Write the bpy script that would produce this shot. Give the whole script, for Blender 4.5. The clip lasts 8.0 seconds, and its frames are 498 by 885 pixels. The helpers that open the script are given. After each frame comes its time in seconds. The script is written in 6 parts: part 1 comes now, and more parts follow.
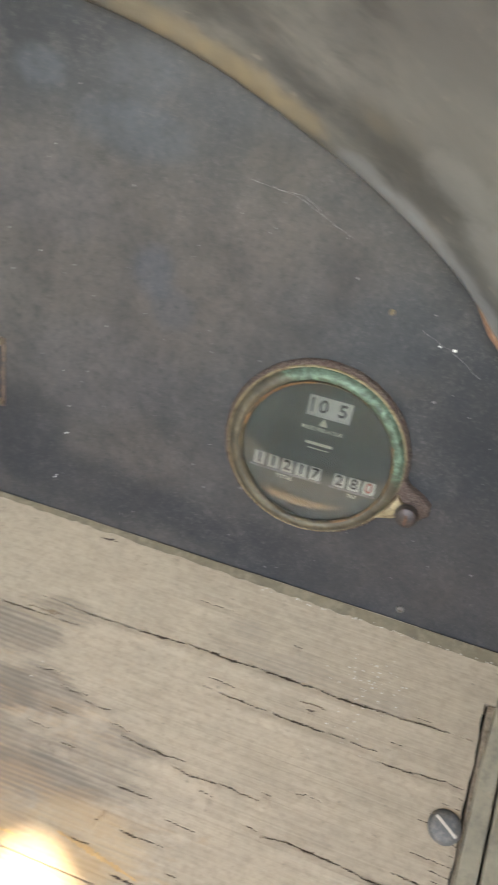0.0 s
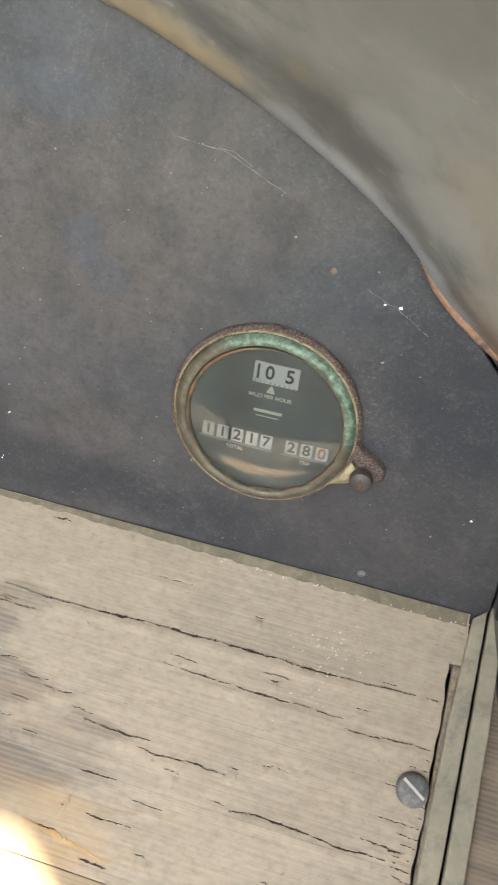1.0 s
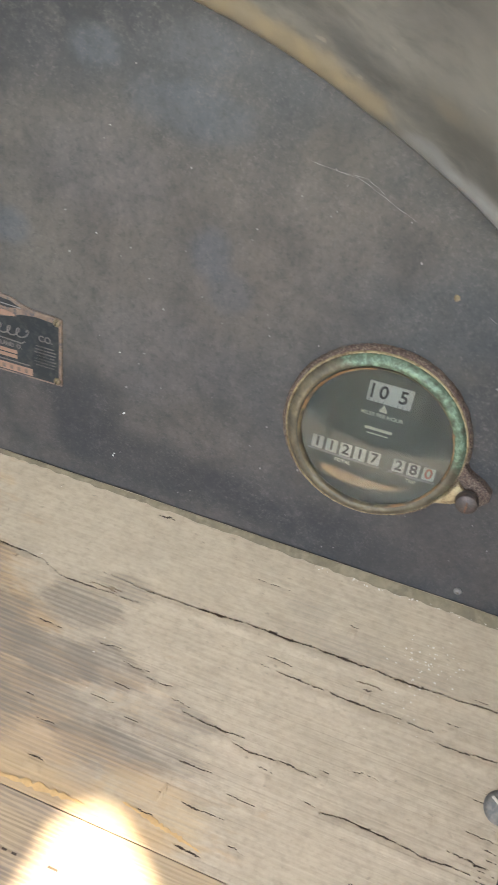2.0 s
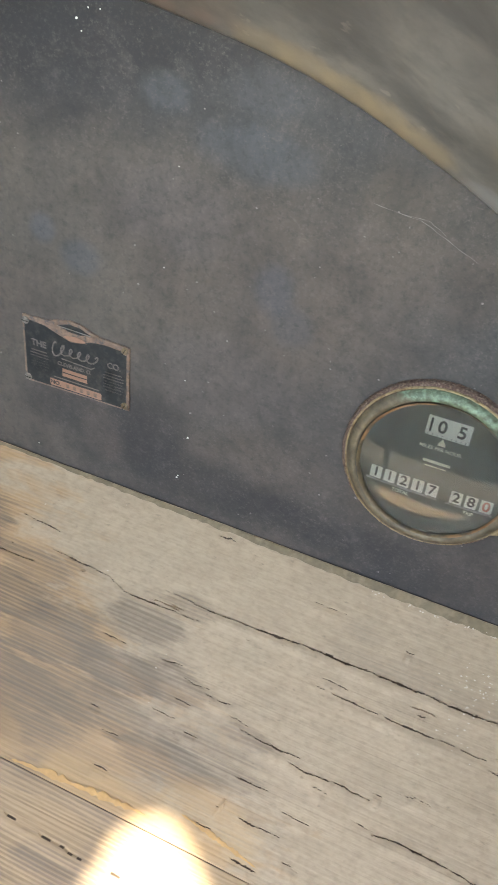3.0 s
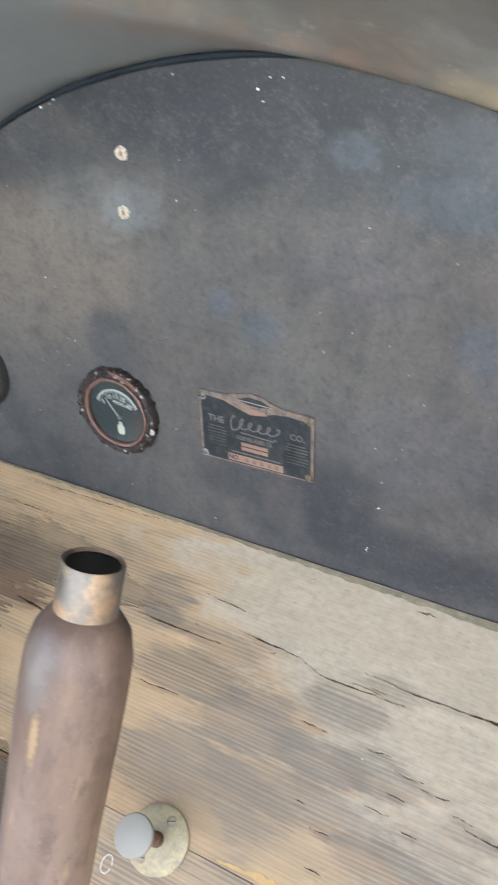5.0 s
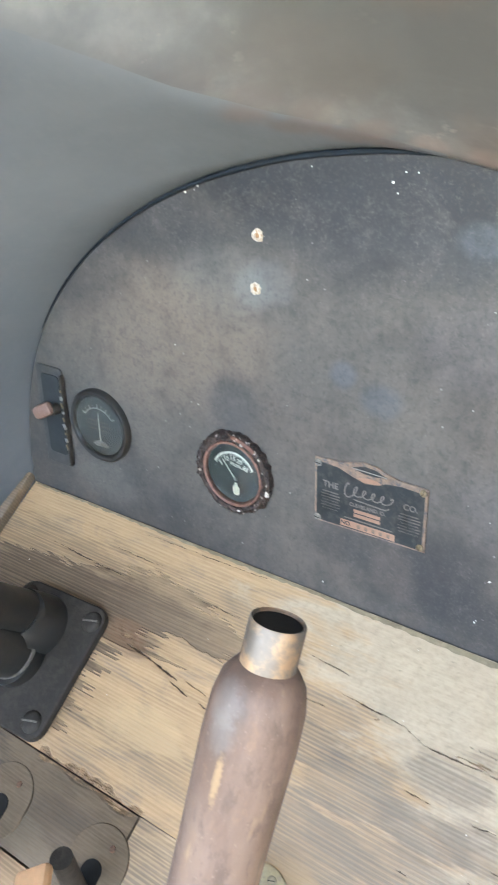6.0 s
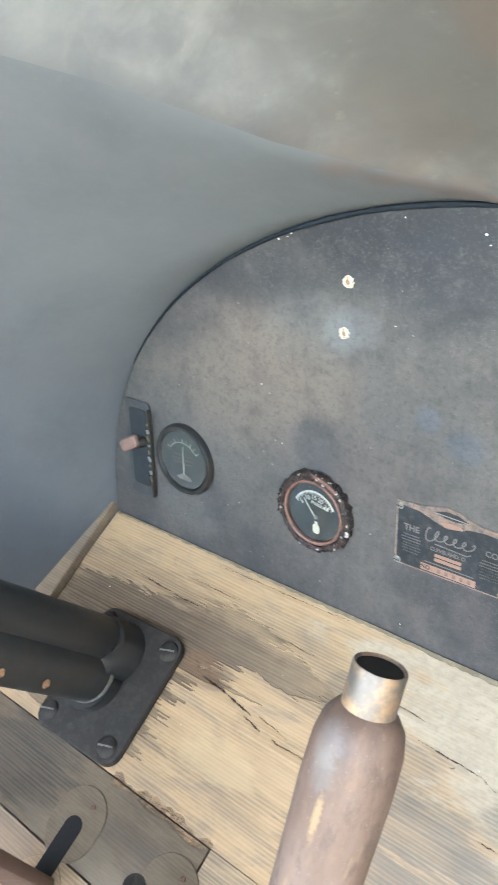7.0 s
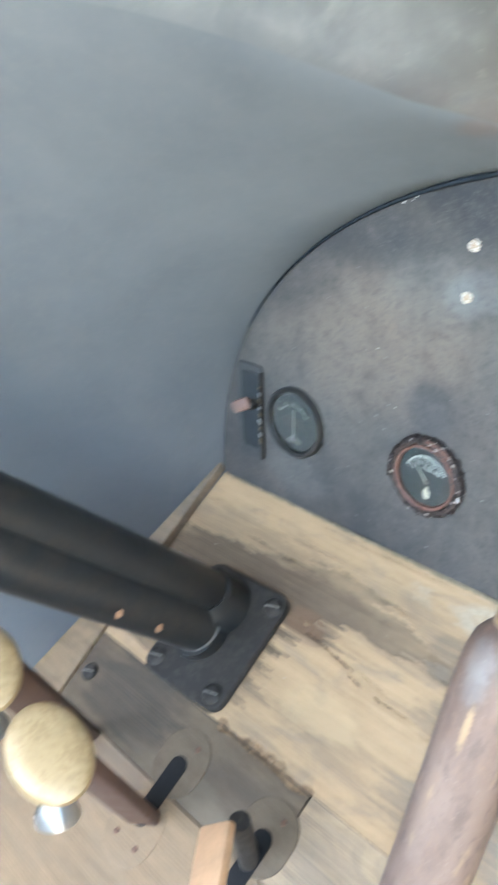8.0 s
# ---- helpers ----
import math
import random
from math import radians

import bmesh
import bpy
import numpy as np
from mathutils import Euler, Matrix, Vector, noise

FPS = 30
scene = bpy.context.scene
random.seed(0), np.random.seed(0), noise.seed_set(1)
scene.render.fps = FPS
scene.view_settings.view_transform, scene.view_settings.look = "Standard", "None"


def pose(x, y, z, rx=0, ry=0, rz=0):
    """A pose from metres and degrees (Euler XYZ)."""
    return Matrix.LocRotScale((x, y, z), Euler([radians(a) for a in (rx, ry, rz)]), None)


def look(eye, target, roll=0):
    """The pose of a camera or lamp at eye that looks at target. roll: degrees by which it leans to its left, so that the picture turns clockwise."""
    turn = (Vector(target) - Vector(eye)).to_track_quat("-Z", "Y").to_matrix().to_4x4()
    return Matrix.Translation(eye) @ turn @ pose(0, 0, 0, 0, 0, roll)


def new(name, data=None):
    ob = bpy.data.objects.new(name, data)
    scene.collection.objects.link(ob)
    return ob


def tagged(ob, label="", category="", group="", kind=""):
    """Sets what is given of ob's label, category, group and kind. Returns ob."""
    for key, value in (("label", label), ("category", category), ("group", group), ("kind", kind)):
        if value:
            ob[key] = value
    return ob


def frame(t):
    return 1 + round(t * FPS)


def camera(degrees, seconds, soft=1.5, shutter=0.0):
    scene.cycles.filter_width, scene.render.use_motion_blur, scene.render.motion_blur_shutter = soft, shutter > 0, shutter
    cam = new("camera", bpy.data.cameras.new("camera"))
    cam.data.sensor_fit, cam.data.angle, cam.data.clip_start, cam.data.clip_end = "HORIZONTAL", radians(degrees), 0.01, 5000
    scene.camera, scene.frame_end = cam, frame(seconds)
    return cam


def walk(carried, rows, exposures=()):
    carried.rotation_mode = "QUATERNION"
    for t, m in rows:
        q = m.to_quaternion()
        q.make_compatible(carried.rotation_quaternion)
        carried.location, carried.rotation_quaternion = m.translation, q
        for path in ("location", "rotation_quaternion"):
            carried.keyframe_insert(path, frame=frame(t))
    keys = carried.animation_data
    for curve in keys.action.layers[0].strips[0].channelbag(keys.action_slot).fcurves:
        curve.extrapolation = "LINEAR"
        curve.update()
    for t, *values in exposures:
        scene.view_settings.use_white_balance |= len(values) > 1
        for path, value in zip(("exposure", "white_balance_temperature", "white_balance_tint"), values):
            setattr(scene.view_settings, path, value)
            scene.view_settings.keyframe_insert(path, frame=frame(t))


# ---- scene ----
cam = camera(34.4, 8.0, soft=1.7, shutter=0.5)
PATH = [
    (0, (0.0479, -0.3847, 0.2918), (-0.3380, 1.3407, -0.6431), 10.37),
    (0.5, (0.0652, -0.3611, 0.2910), (-0.2318, 1.3565, -0.6896), 8.85),
    (1, (0.0602, -0.3632, 0.2952), (-0.2551, 1.3217, -0.7351), 8.19),
    (1.5, (0.0512, -0.3706, 0.2986), (-0.3247, 1.2874, -0.7548), 8.28),
    (2, (0.0332, -0.3752, 0.3102), (-0.4109, 1.2503, -0.7671), 8.96),
    (3.3, (0.0261, -0.3757, 0.3360), (-0.5858, 1.1713, -0.7742), 5.82),
    (3.5, (0.0156, -0.3689, 0.3311), (-0.6164, 1.1825, -0.7614), 4.33),
    (4, (-0.0036, -0.3610, 0.3229), (-0.6902, 1.1610, -0.7780), -0.64),
    (4.2, (-0.0088, -0.3600, 0.3218), (-0.7104, 1.1601, -0.7723), -1.34),
    (5.3, (-0.0301, -0.3779, 0.3368), (-0.9407, 1.1010, -0.6549), -0.99),
    (5.5, (-0.0317, -0.3845, 0.3403), (-0.9828, 1.0880, -0.6225), -1.14),
    (6, (-0.0384, -0.3962, 0.3459), (-1.0778, 1.0561, -0.5543), -1.26),
    (6.5, (-0.0401, -0.4015, 0.3501), (-1.1586, 1.0230, -0.4985), -1.36),
    (7, (-0.0420, -0.4095, 0.3548), (-1.2329, 0.9701, -0.4688), -1.38),
    (7.25, (-0.0437, -0.4149, 0.3546), (-1.2786, 0.9279, -0.4652), -1.38),
    (7.5, (-0.0453, -0.4214, 0.3534), (-1.3075, 0.8984, -0.4620), -1.38),
    (7.7, (-0.0459, -0.4275, 0.3514), (-1.3182, 0.8870, -0.4570), -1.55),
    (7.85, (-0.0461, -0.4325, 0.3495), (-1.3350, 0.8510, -0.4820), -1.70),
    (8, (-0.0462, -0.4376, 0.3474), (-1.3736, 0.7864, -0.5129), -1.86),
]
EXPOSURES = [(0.0, 3.18, 7600, 10), (0.5, 3.42, 7600, 10), (2.2, 3.28, 7550, 10), (4.0, 3.14, 7200, 10), (5.5, 3.78, 6650, 8), (6.5, 3.98, 6750, 6), (7.0, 4.08, 6650, 5), (7.5, 4.02, 6420, 5), (8.0, 4.02, 6180, 4)]
walk(cam, [(t, look(eye, target, roll)) for t, eye, target, roll in PATH], EXPOSURES)

# ---- world and sun ----
SUN = Vector((0.05, -0.62, 0.78)).normalized()
world = bpy.data.worlds.new("sky")
scene.world = world
world.use_nodes = True
wn = world.node_tree
sky = wn.nodes.new("ShaderNodeTexSky")
sky.sky_type, sky.sun_disc = "NISHITA", False
sky.sun_elevation = math.asin(SUN.z)
sky.sun_rotation = math.atan2(SUN.x, SUN.y)
wn.links.new(sky.outputs[0], wn.nodes["Background"].inputs[0])
wn.nodes["Background"].inputs[1].default_value = 0.15
sun = bpy.data.lights.new("sun", "SUN")
sun.energy, sun.angle, sun.color = 5.0, radians(1.2), (1.0, 0.95, 0.86)
sun_lamp = new("sun", sun)
sun_lamp.matrix_world = look(SUN * 5, (0, 0, 0))


# ---- materials ----
def material(name):
    m = bpy.data.materials.new(name)
    m.use_nodes = True
    nt = m.node_tree
    return m, nt, nt.nodes["Principled BSDF"]


def node(nt, kind, **inputs):
    n = nt.nodes.new("ShaderNode" + kind)
    for k, v in inputs.items():
        k = k.replace("_", " ")
        n.inputs[k].default_value = v
    return n


def coords(nt, scale=(1, 1, 1), rot=(0, 0, 0)):
    tc = nt.nodes.new("ShaderNodeTexCoord")
    mp = nt.nodes.new("ShaderNodeMapping")
    mp.inputs["Scale"].default_value = scale
    mp.inputs["Rotation"].default_value = rot
    nt.links.new(tc.outputs["Object"], mp.inputs["Vector"])
    return mp.outputs[0]


def noise_tex(nt, vec, scale, detail=6.0, rough=0.6, distortion=0.0):
    n = node(nt, "TexNoise", Scale=scale, Detail=detail, Roughness=rough, Distortion=distortion)
    nt.links.new(vec, n.inputs["Vector"])
    return n.outputs["Fac"]


def ramp(nt, fac, stops):
    r = nt.nodes.new("ShaderNodeValToRGB")
    els = r.color_ramp.elements
    while len(els) < len(stops):
        els.new(0.5)
    for e, (p, c) in zip(els, stops):
        e.position = p
        e.color = (*c, 1) if len(c) == 3 else c
    nt.links.new(fac, r.inputs[0])
    return r.outputs[0]


def grey(v):
    return (v, v, v)


def mix(nt, fac, a, b, mode="MIX"):
    n = nt.nodes.new("ShaderNodeMix")
    n.data_type, n.blend_type = "RGBA", mode
    for sock, v in ((n.inputs[0], fac), (n.inputs[6], a), (n.inputs[7], b)):
        if isinstance(v, (int, float)):
            sock.default_value = v
        elif isinstance(v, tuple):
            sock.default_value = (*v, 1)
        else:
            nt.links.new(v, sock)
    return n.outputs[2]


def bump(nt, bsdf, height, strength, distance=0.001):
    b = nt.nodes.new("ShaderNodeBump")
    b.inputs["Strength"].default_value, b.inputs["Distance"].default_value = strength, distance
    nt.links.new(height, b.inputs["Height"])
    nt.links.new(b.outputs[0], bsdf.inputs["Normal"])


def simple(name, colour, rough=0.5, metal=0.0, vary=0.25, scale=60.0, dirt=None, bumps=0.15):
    """A surface with two scales of tone, optional patches of dirt, and fine relief."""
    m, nt, b = material(name)
    v = coords(nt)
    fine = noise_tex(nt, v, scale * 6, 8)
    wide = noise_tex(nt, v, scale, 4)
    lo = tuple(c * (1 - vary) for c in colour)
    hi = tuple(min(1, c * (1 + vary)) for c in colour)
    col = mix(nt, 0.35, ramp(nt, wide, [(0.3, lo), (0.7, hi)]), ramp(nt, fine, [(0.3, lo), (0.7, hi)]))
    if dirt:
        col = mix(nt, ramp(nt, noise_tex(nt, v, scale * 1.7, 8, 0.7), [(0.48, grey(0)), (0.62, grey(1))]), col, dirt)
    nt.links.new(col, b.inputs["Base Color"])
    r = ramp(nt, wide, [(0.3, grey(max(0.03, rough - 0.1))), (0.7, grey(min(1, rough + 0.12)))])
    nt.links.new(r, b.inputs["Roughness"])
    b.inputs["Metallic"].default_value = metal
    bump(nt, b, fine, bumps, 0.0006)
    return m


def blot(nt, v, x, y, z, rx, ry, rz, strength, rough=0.35, scale=30.0, ragged=None, soft=1.0):
    """A mask for a stain of its own shape: a ragged ellipse round a place."""
    w = nt.nodes.new("ShaderNodeMapping")
    w.inputs["Location"].default_value = (-x / rx, -y / ry, -z / rz)
    w.inputs["Scale"].default_value = (1 / rx, 1 / ry, 1 / rz)
    nt.links.new(v, w.inputs["Vector"])
    ln = nt.nodes.new("ShaderNodeVectorMath")
    ln.operation = "LENGTH"
    nt.links.new(w.outputs[0], ln.inputs[0])
    ma = nt.nodes.new("ShaderNodeMath")
    ma.operation = "MULTIPLY_ADD"
    nt.links.new(noise_tex(nt, ragged or v, scale, 6, 0.65), ma.inputs[0])
    ma.inputs[1].default_value = 2 * rough
    nt.links.new(ln.outputs["Value"], ma.inputs[2])
    hi = 1.0 + rough
    r = nt.nodes.new("ShaderNodeMapRange")
    r.interpolation_type = "SMOOTHSTEP"
    for k, q in ((1, hi - 0.45 * soft), (2, hi + 0.35 * soft), (3, strength), (4, 0.0)):
        r.inputs[k].default_value = q
    nt.links.new(ma.outputs[0], r.inputs[0])
    return r.outputs[0]


def dash_paint():
    """Blue-black paint, dusty brown-grey where it is worn, with fine speckle and shade painted along the top rim."""
    m, nt, b = material("worn_shaded_black_dash_paint")
    v = coords(nt)
    wide = noise_tex(nt, v, 9, 7, 0.62, 0.8)
    mid = noise_tex(nt, v, 30, 9, 0.68, 0.5)
    patchy = noise_tex(nt, v, 75, 9, 0.74, 0.2)
    grain = noise_tex(nt, v, 260, 8, 0.8)
    fine = noise_tex(nt, v, 620, 6, 0.75)
    dust = noise_tex(nt, v, 900, 3, 0.6)
    col = ramp(nt, wide, [(0.34, (0.039, 0.041, 0.044)), (0.5, (0.057, 0.055, 0.053)), (0.66, (0.088, 0.078, 0.069))])
    navy, blue, brown, worn, pale = (0.030, 0.032, 0.036), (0.049, 0.054, 0.060), (0.098, 0.084, 0.075), (0.150, 0.122, 0.100), (0.13, 0.125, 0.115)
    # the first broad brown blot also lifts the left side as haze would
    for x, z, rx, rz, st, c in ((-0.32, 0.12, 0.20, 0.10, 0.7, (0.104, 0.095, 0.085)), (-0.24, 0.20, 0.10, 0.05, 0.55, (0.084, 0.079, 0.074)), (-0.15, 0.265, 0.17, 0.032, 0.7, blue), (0.09, 0.13, 0.05, 0.07, 0.75, navy), (0.09, 0.05, 0.06, 0.035, 0.55, (0.060, 0.055, 0.053)), (0.0, 0.168, 0.07, 0.028, 0.65, blue), (0.10, 0.19, 0.05, 0.05, 0.7, navy),
                                (-0.11, 0.165, 0.10, 0.055, 0.62, brown), (-0.13, 0.1, 0.05, 0.03, 0.5, (0.09, 0.082, 0.082)), (-0.075, 0.15, 0.035, 0.03, 0.5, brown), (-0.02, 0.195, 0.04, 0.02, 0.5, brown), (0.065, 0.026, 0.075, 0.022, 0.45, (0.075, 0.066, 0.062)),
                                (-0.06, 0.022, 0.05, 0.016, 0.55, navy), (-0.05, 0.1, 0.035, 0.06, 0.4, (0.085, 0.08, 0.077)), (-0.13, 0.024, 0.09, 0.02, 0.65, navy), (-0.09, 0.058, 0.04, 0.02, 0.35, brown), (-0.02, 0.018, 0.05, 0.016, 0.6, navy),
                                (-0.40, 0.165, 0.085, 0.055, 0.75, worn), (-0.345, 0.205, 0.035, 0.03, 0.6, pale), (-0.36, 0.175, 0.05, 0.03, 0.5, worn), (-0.30, 0.115, 0.06, 0.03, 0.55, brown), (-0.47, 0.215, 0.05, 0.05, 0.6, navy),
                                # the near-black blots paint the cowl's shade along the top rim
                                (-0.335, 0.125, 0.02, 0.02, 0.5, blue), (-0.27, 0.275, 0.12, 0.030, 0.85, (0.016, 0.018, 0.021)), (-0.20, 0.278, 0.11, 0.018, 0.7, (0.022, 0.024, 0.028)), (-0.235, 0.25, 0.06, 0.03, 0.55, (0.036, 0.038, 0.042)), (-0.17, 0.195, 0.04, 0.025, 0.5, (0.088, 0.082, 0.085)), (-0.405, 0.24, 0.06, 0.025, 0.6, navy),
                                (-0.317, 0.207, 0.014, 0.012, 0.4, (0.17, 0.175, 0.18)), (-0.303, 0.213, 0.018, 0.013, 0.3, (0.15, 0.16, 0.168)), (-0.226, 0.153, 0.014, 0.010, 0.45, (0.062, 0.078, 0.1)), (-0.252, 0.165, 0.009, 0.009, 0.5, (0.085, 0.1, 0.125)),
                                (-0.18, 0.048, 0.03, 0.03, 0.75, navy), (-0.23, 0.045, 0.05, 0.016, 0.6, navy), (-0.21, 0.035, 0.015, 0.02, 0.4, brown), (-0.105, 0.165, 0.012, 0.014, 0.45, (0.06, 0.072, 0.094)), (-0.092, 0.147, 0.013, 0.012, 0.35, (0.055, 0.066, 0.085)),
                                (-0.12, 0.232, 0.03, 0.014, 0.45, (0.075, 0.09, 0.108)), (-0.175, 0.252, 0.014, 0.010, 0.45, (0.08, 0.095, 0.11)), (-0.12, 0.26, 0.02, 0.012, 0.4, (0.075, 0.085, 0.1)), (-0.46, 0.03, 0.03, 0.02, 0.45, pale)):
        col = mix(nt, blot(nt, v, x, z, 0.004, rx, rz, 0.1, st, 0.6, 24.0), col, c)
    col = mix(nt, ramp(nt, mid, [(0.3, grey(0.4)), (0.5, grey(0))]), col, (0.025, 0.027, 0.031))
    col = mix(nt, ramp(nt, mid, [(0.53, grey(0)), (0.75, grey(0.32))]), col, (0.118, 0.104, 0.096))
    col = mix(nt, ramp(nt, patchy, [(0.32, grey(0.36)), (0.49, grey(0))]), col, (0.020, 0.024, 0.030))
    col = mix(nt, ramp(nt, patchy, [(0.55, grey(0)), (0.72, grey(0.32))]), col, (0.145, 0.130, 0.120))
    both = mix(nt, 1.0, ramp(nt, mid, [(0.38, grey(0.25)), (0.6, grey(1))]), ramp(nt, fine, [(0.52, grey(0)), (0.7, grey(0.5))]), "MULTIPLY")
    col = mix(nt, both, col, (0.17, 0.153, 0.14))
    col = mix(nt, ramp(nt, grain, [(0.36, grey(0.4)), (0.5, grey(0))]), col, (0.020, 0.024, 0.031))
    col = mix(nt, ramp(nt, dust, [(0.70, grey(0)), (0.78, grey(0.45))]), col, (0.24, 0.22, 0.2))
    streak = noise_tex(nt, coords(nt, (26, 1.5, 3)), 2.0, 5, 0.6)
    col = mix(nt, ramp(nt, streak, [(0.52, grey(0)), (0.76, grey(0.25))]), col, (0.034, 0.037, 0.042))
    b.inputs["Specular IOR Level"].default_value = 0.32
    nt.links.new(col, b.inputs["Base Color"])
    nt.links.new(ramp(nt, mid, [(0.35, grey(0.3)), (0.7, grey(0.58))]), b.inputs["Roughness"])
    bump(nt, b, mix(nt, 0.45, patchy, fine), 0.16, 0.001)
    return m


def cowl_paint():
    """Mottled and rusty over the top and the near side, plain dark paint down the far side.
    Some blots paint in how light falls on it.
    """
    m, nt, b = material("worn_shaded_cowl_paint")
    v = coords(nt)
    wide = noise_tex(nt, v, 9, 7, 0.62, 0.1)
    streak = noise_tex(nt, coords(nt, (9, 26, 15), (0, 0, 0.35)), 2.2, 9, 0.66, 0.6)
    cloud = noise_tex(nt, coords(nt, (1, 2.2, 1.6), (0, 0, 0.35)), 16, 5, 0.55, 0.3)
    fine = noise_tex(nt, v, 130, 7, 0.7)
    col = ramp(nt, cloud, [(0.34, (0.062, 0.063, 0.061)), (0.48, (0.110, 0.110, 0.105)), (0.64, (0.188, 0.184, 0.170))])
    col = mix(nt, ramp(nt, streak, [(0.5, grey(0)), (0.68, grey(0.45))]), col, (0.24, 0.23, 0.2))
    col = mix(nt, ramp(nt, streak, [(0.32, grey(0.55)), (0.46, grey(0))]), col, (0.07, 0.072, 0.07))
    col = mix(nt, ramp(nt, fine, [(0.5, grey(0)), (0.72, grey(0.35))]), col, (0.1, 0.09, 0.078))
    spots = noise_tex(nt, coords(nt, (1, 2.0, 1.5)), 60, 4, 0.6)
    col = mix(nt, ramp(nt, spots, [(0.65, grey(0)), (0.71, grey(0.5))]), col, (0.3, 0.27, 0.23))
    # pale paints the sky glint along the lip, dull the shading band behind it
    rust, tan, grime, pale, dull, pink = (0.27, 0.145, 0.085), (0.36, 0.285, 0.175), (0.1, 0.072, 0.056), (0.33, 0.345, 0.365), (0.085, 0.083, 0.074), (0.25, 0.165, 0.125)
    # broad light blots at right and dark ones on top paint in lighting
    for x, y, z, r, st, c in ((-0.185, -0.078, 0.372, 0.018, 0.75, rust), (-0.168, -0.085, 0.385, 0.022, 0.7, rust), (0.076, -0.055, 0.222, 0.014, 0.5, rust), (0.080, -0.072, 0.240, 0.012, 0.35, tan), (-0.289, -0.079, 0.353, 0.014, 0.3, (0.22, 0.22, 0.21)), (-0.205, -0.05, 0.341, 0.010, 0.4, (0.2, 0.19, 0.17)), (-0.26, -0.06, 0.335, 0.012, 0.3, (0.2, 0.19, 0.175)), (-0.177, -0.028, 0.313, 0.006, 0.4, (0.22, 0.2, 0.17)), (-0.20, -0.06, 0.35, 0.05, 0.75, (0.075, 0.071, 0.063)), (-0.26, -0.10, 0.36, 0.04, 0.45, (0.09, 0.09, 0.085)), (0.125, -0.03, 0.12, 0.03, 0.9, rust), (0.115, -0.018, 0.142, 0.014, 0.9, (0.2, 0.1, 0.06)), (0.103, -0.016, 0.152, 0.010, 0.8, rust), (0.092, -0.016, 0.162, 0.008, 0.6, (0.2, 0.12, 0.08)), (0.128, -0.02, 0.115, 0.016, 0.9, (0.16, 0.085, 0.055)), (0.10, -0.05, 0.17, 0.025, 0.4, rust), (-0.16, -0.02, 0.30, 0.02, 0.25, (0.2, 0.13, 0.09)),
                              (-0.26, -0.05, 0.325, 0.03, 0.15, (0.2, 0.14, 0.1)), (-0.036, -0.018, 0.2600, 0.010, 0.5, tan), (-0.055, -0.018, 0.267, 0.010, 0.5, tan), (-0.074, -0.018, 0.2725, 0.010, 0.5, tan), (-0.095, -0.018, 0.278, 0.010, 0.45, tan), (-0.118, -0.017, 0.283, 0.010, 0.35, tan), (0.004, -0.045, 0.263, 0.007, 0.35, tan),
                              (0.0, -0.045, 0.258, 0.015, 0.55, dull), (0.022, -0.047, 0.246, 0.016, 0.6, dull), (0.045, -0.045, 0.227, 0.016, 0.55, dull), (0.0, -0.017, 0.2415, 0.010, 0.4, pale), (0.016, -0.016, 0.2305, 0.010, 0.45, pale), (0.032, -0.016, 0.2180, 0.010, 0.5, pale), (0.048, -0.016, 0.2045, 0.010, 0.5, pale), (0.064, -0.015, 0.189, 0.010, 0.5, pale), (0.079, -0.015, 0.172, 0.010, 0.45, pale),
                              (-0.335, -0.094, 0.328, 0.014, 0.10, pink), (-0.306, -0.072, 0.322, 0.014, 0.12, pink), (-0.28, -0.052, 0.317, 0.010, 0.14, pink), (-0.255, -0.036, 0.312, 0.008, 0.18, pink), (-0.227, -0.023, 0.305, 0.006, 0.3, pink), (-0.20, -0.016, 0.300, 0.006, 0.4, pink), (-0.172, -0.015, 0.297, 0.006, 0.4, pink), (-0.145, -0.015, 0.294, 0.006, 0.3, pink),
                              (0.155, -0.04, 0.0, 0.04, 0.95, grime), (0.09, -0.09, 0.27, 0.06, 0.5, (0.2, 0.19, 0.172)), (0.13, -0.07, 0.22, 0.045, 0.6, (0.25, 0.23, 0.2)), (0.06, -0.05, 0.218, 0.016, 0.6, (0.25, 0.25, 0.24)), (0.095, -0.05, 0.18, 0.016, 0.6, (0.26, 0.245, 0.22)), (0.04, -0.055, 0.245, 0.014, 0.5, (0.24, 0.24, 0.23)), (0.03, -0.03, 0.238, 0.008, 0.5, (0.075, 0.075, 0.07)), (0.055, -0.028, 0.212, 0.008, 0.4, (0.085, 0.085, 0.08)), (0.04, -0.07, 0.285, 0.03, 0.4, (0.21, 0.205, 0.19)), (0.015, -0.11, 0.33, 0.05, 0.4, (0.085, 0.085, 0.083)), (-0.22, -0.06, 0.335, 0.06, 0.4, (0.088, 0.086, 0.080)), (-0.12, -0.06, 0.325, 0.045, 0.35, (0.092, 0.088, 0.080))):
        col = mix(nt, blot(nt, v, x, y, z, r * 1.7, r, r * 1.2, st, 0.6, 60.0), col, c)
    # the mottling fades out towards the far side
    plain = ramp(nt, wide, [(0.3, (0.135, 0.146, 0.154)), (0.7, (0.175, 0.183, 0.188))])
    plain = mix(nt, ramp(nt, streak, [(0.5, grey(0)), (0.7, grey(0.3))]), plain, (0.2, 0.205, 0.205))
    sep = nt.nodes.new("ShaderNodeSeparateXYZ")
    nt.links.new(v, sep.inputs[0])
    rl = nt.nodes.new("ShaderNodeMapRange")
    rl.interpolation_type = "SMOOTHSTEP"
    rl.inputs[1].default_value, rl.inputs[2].default_value = -0.46, -0.24
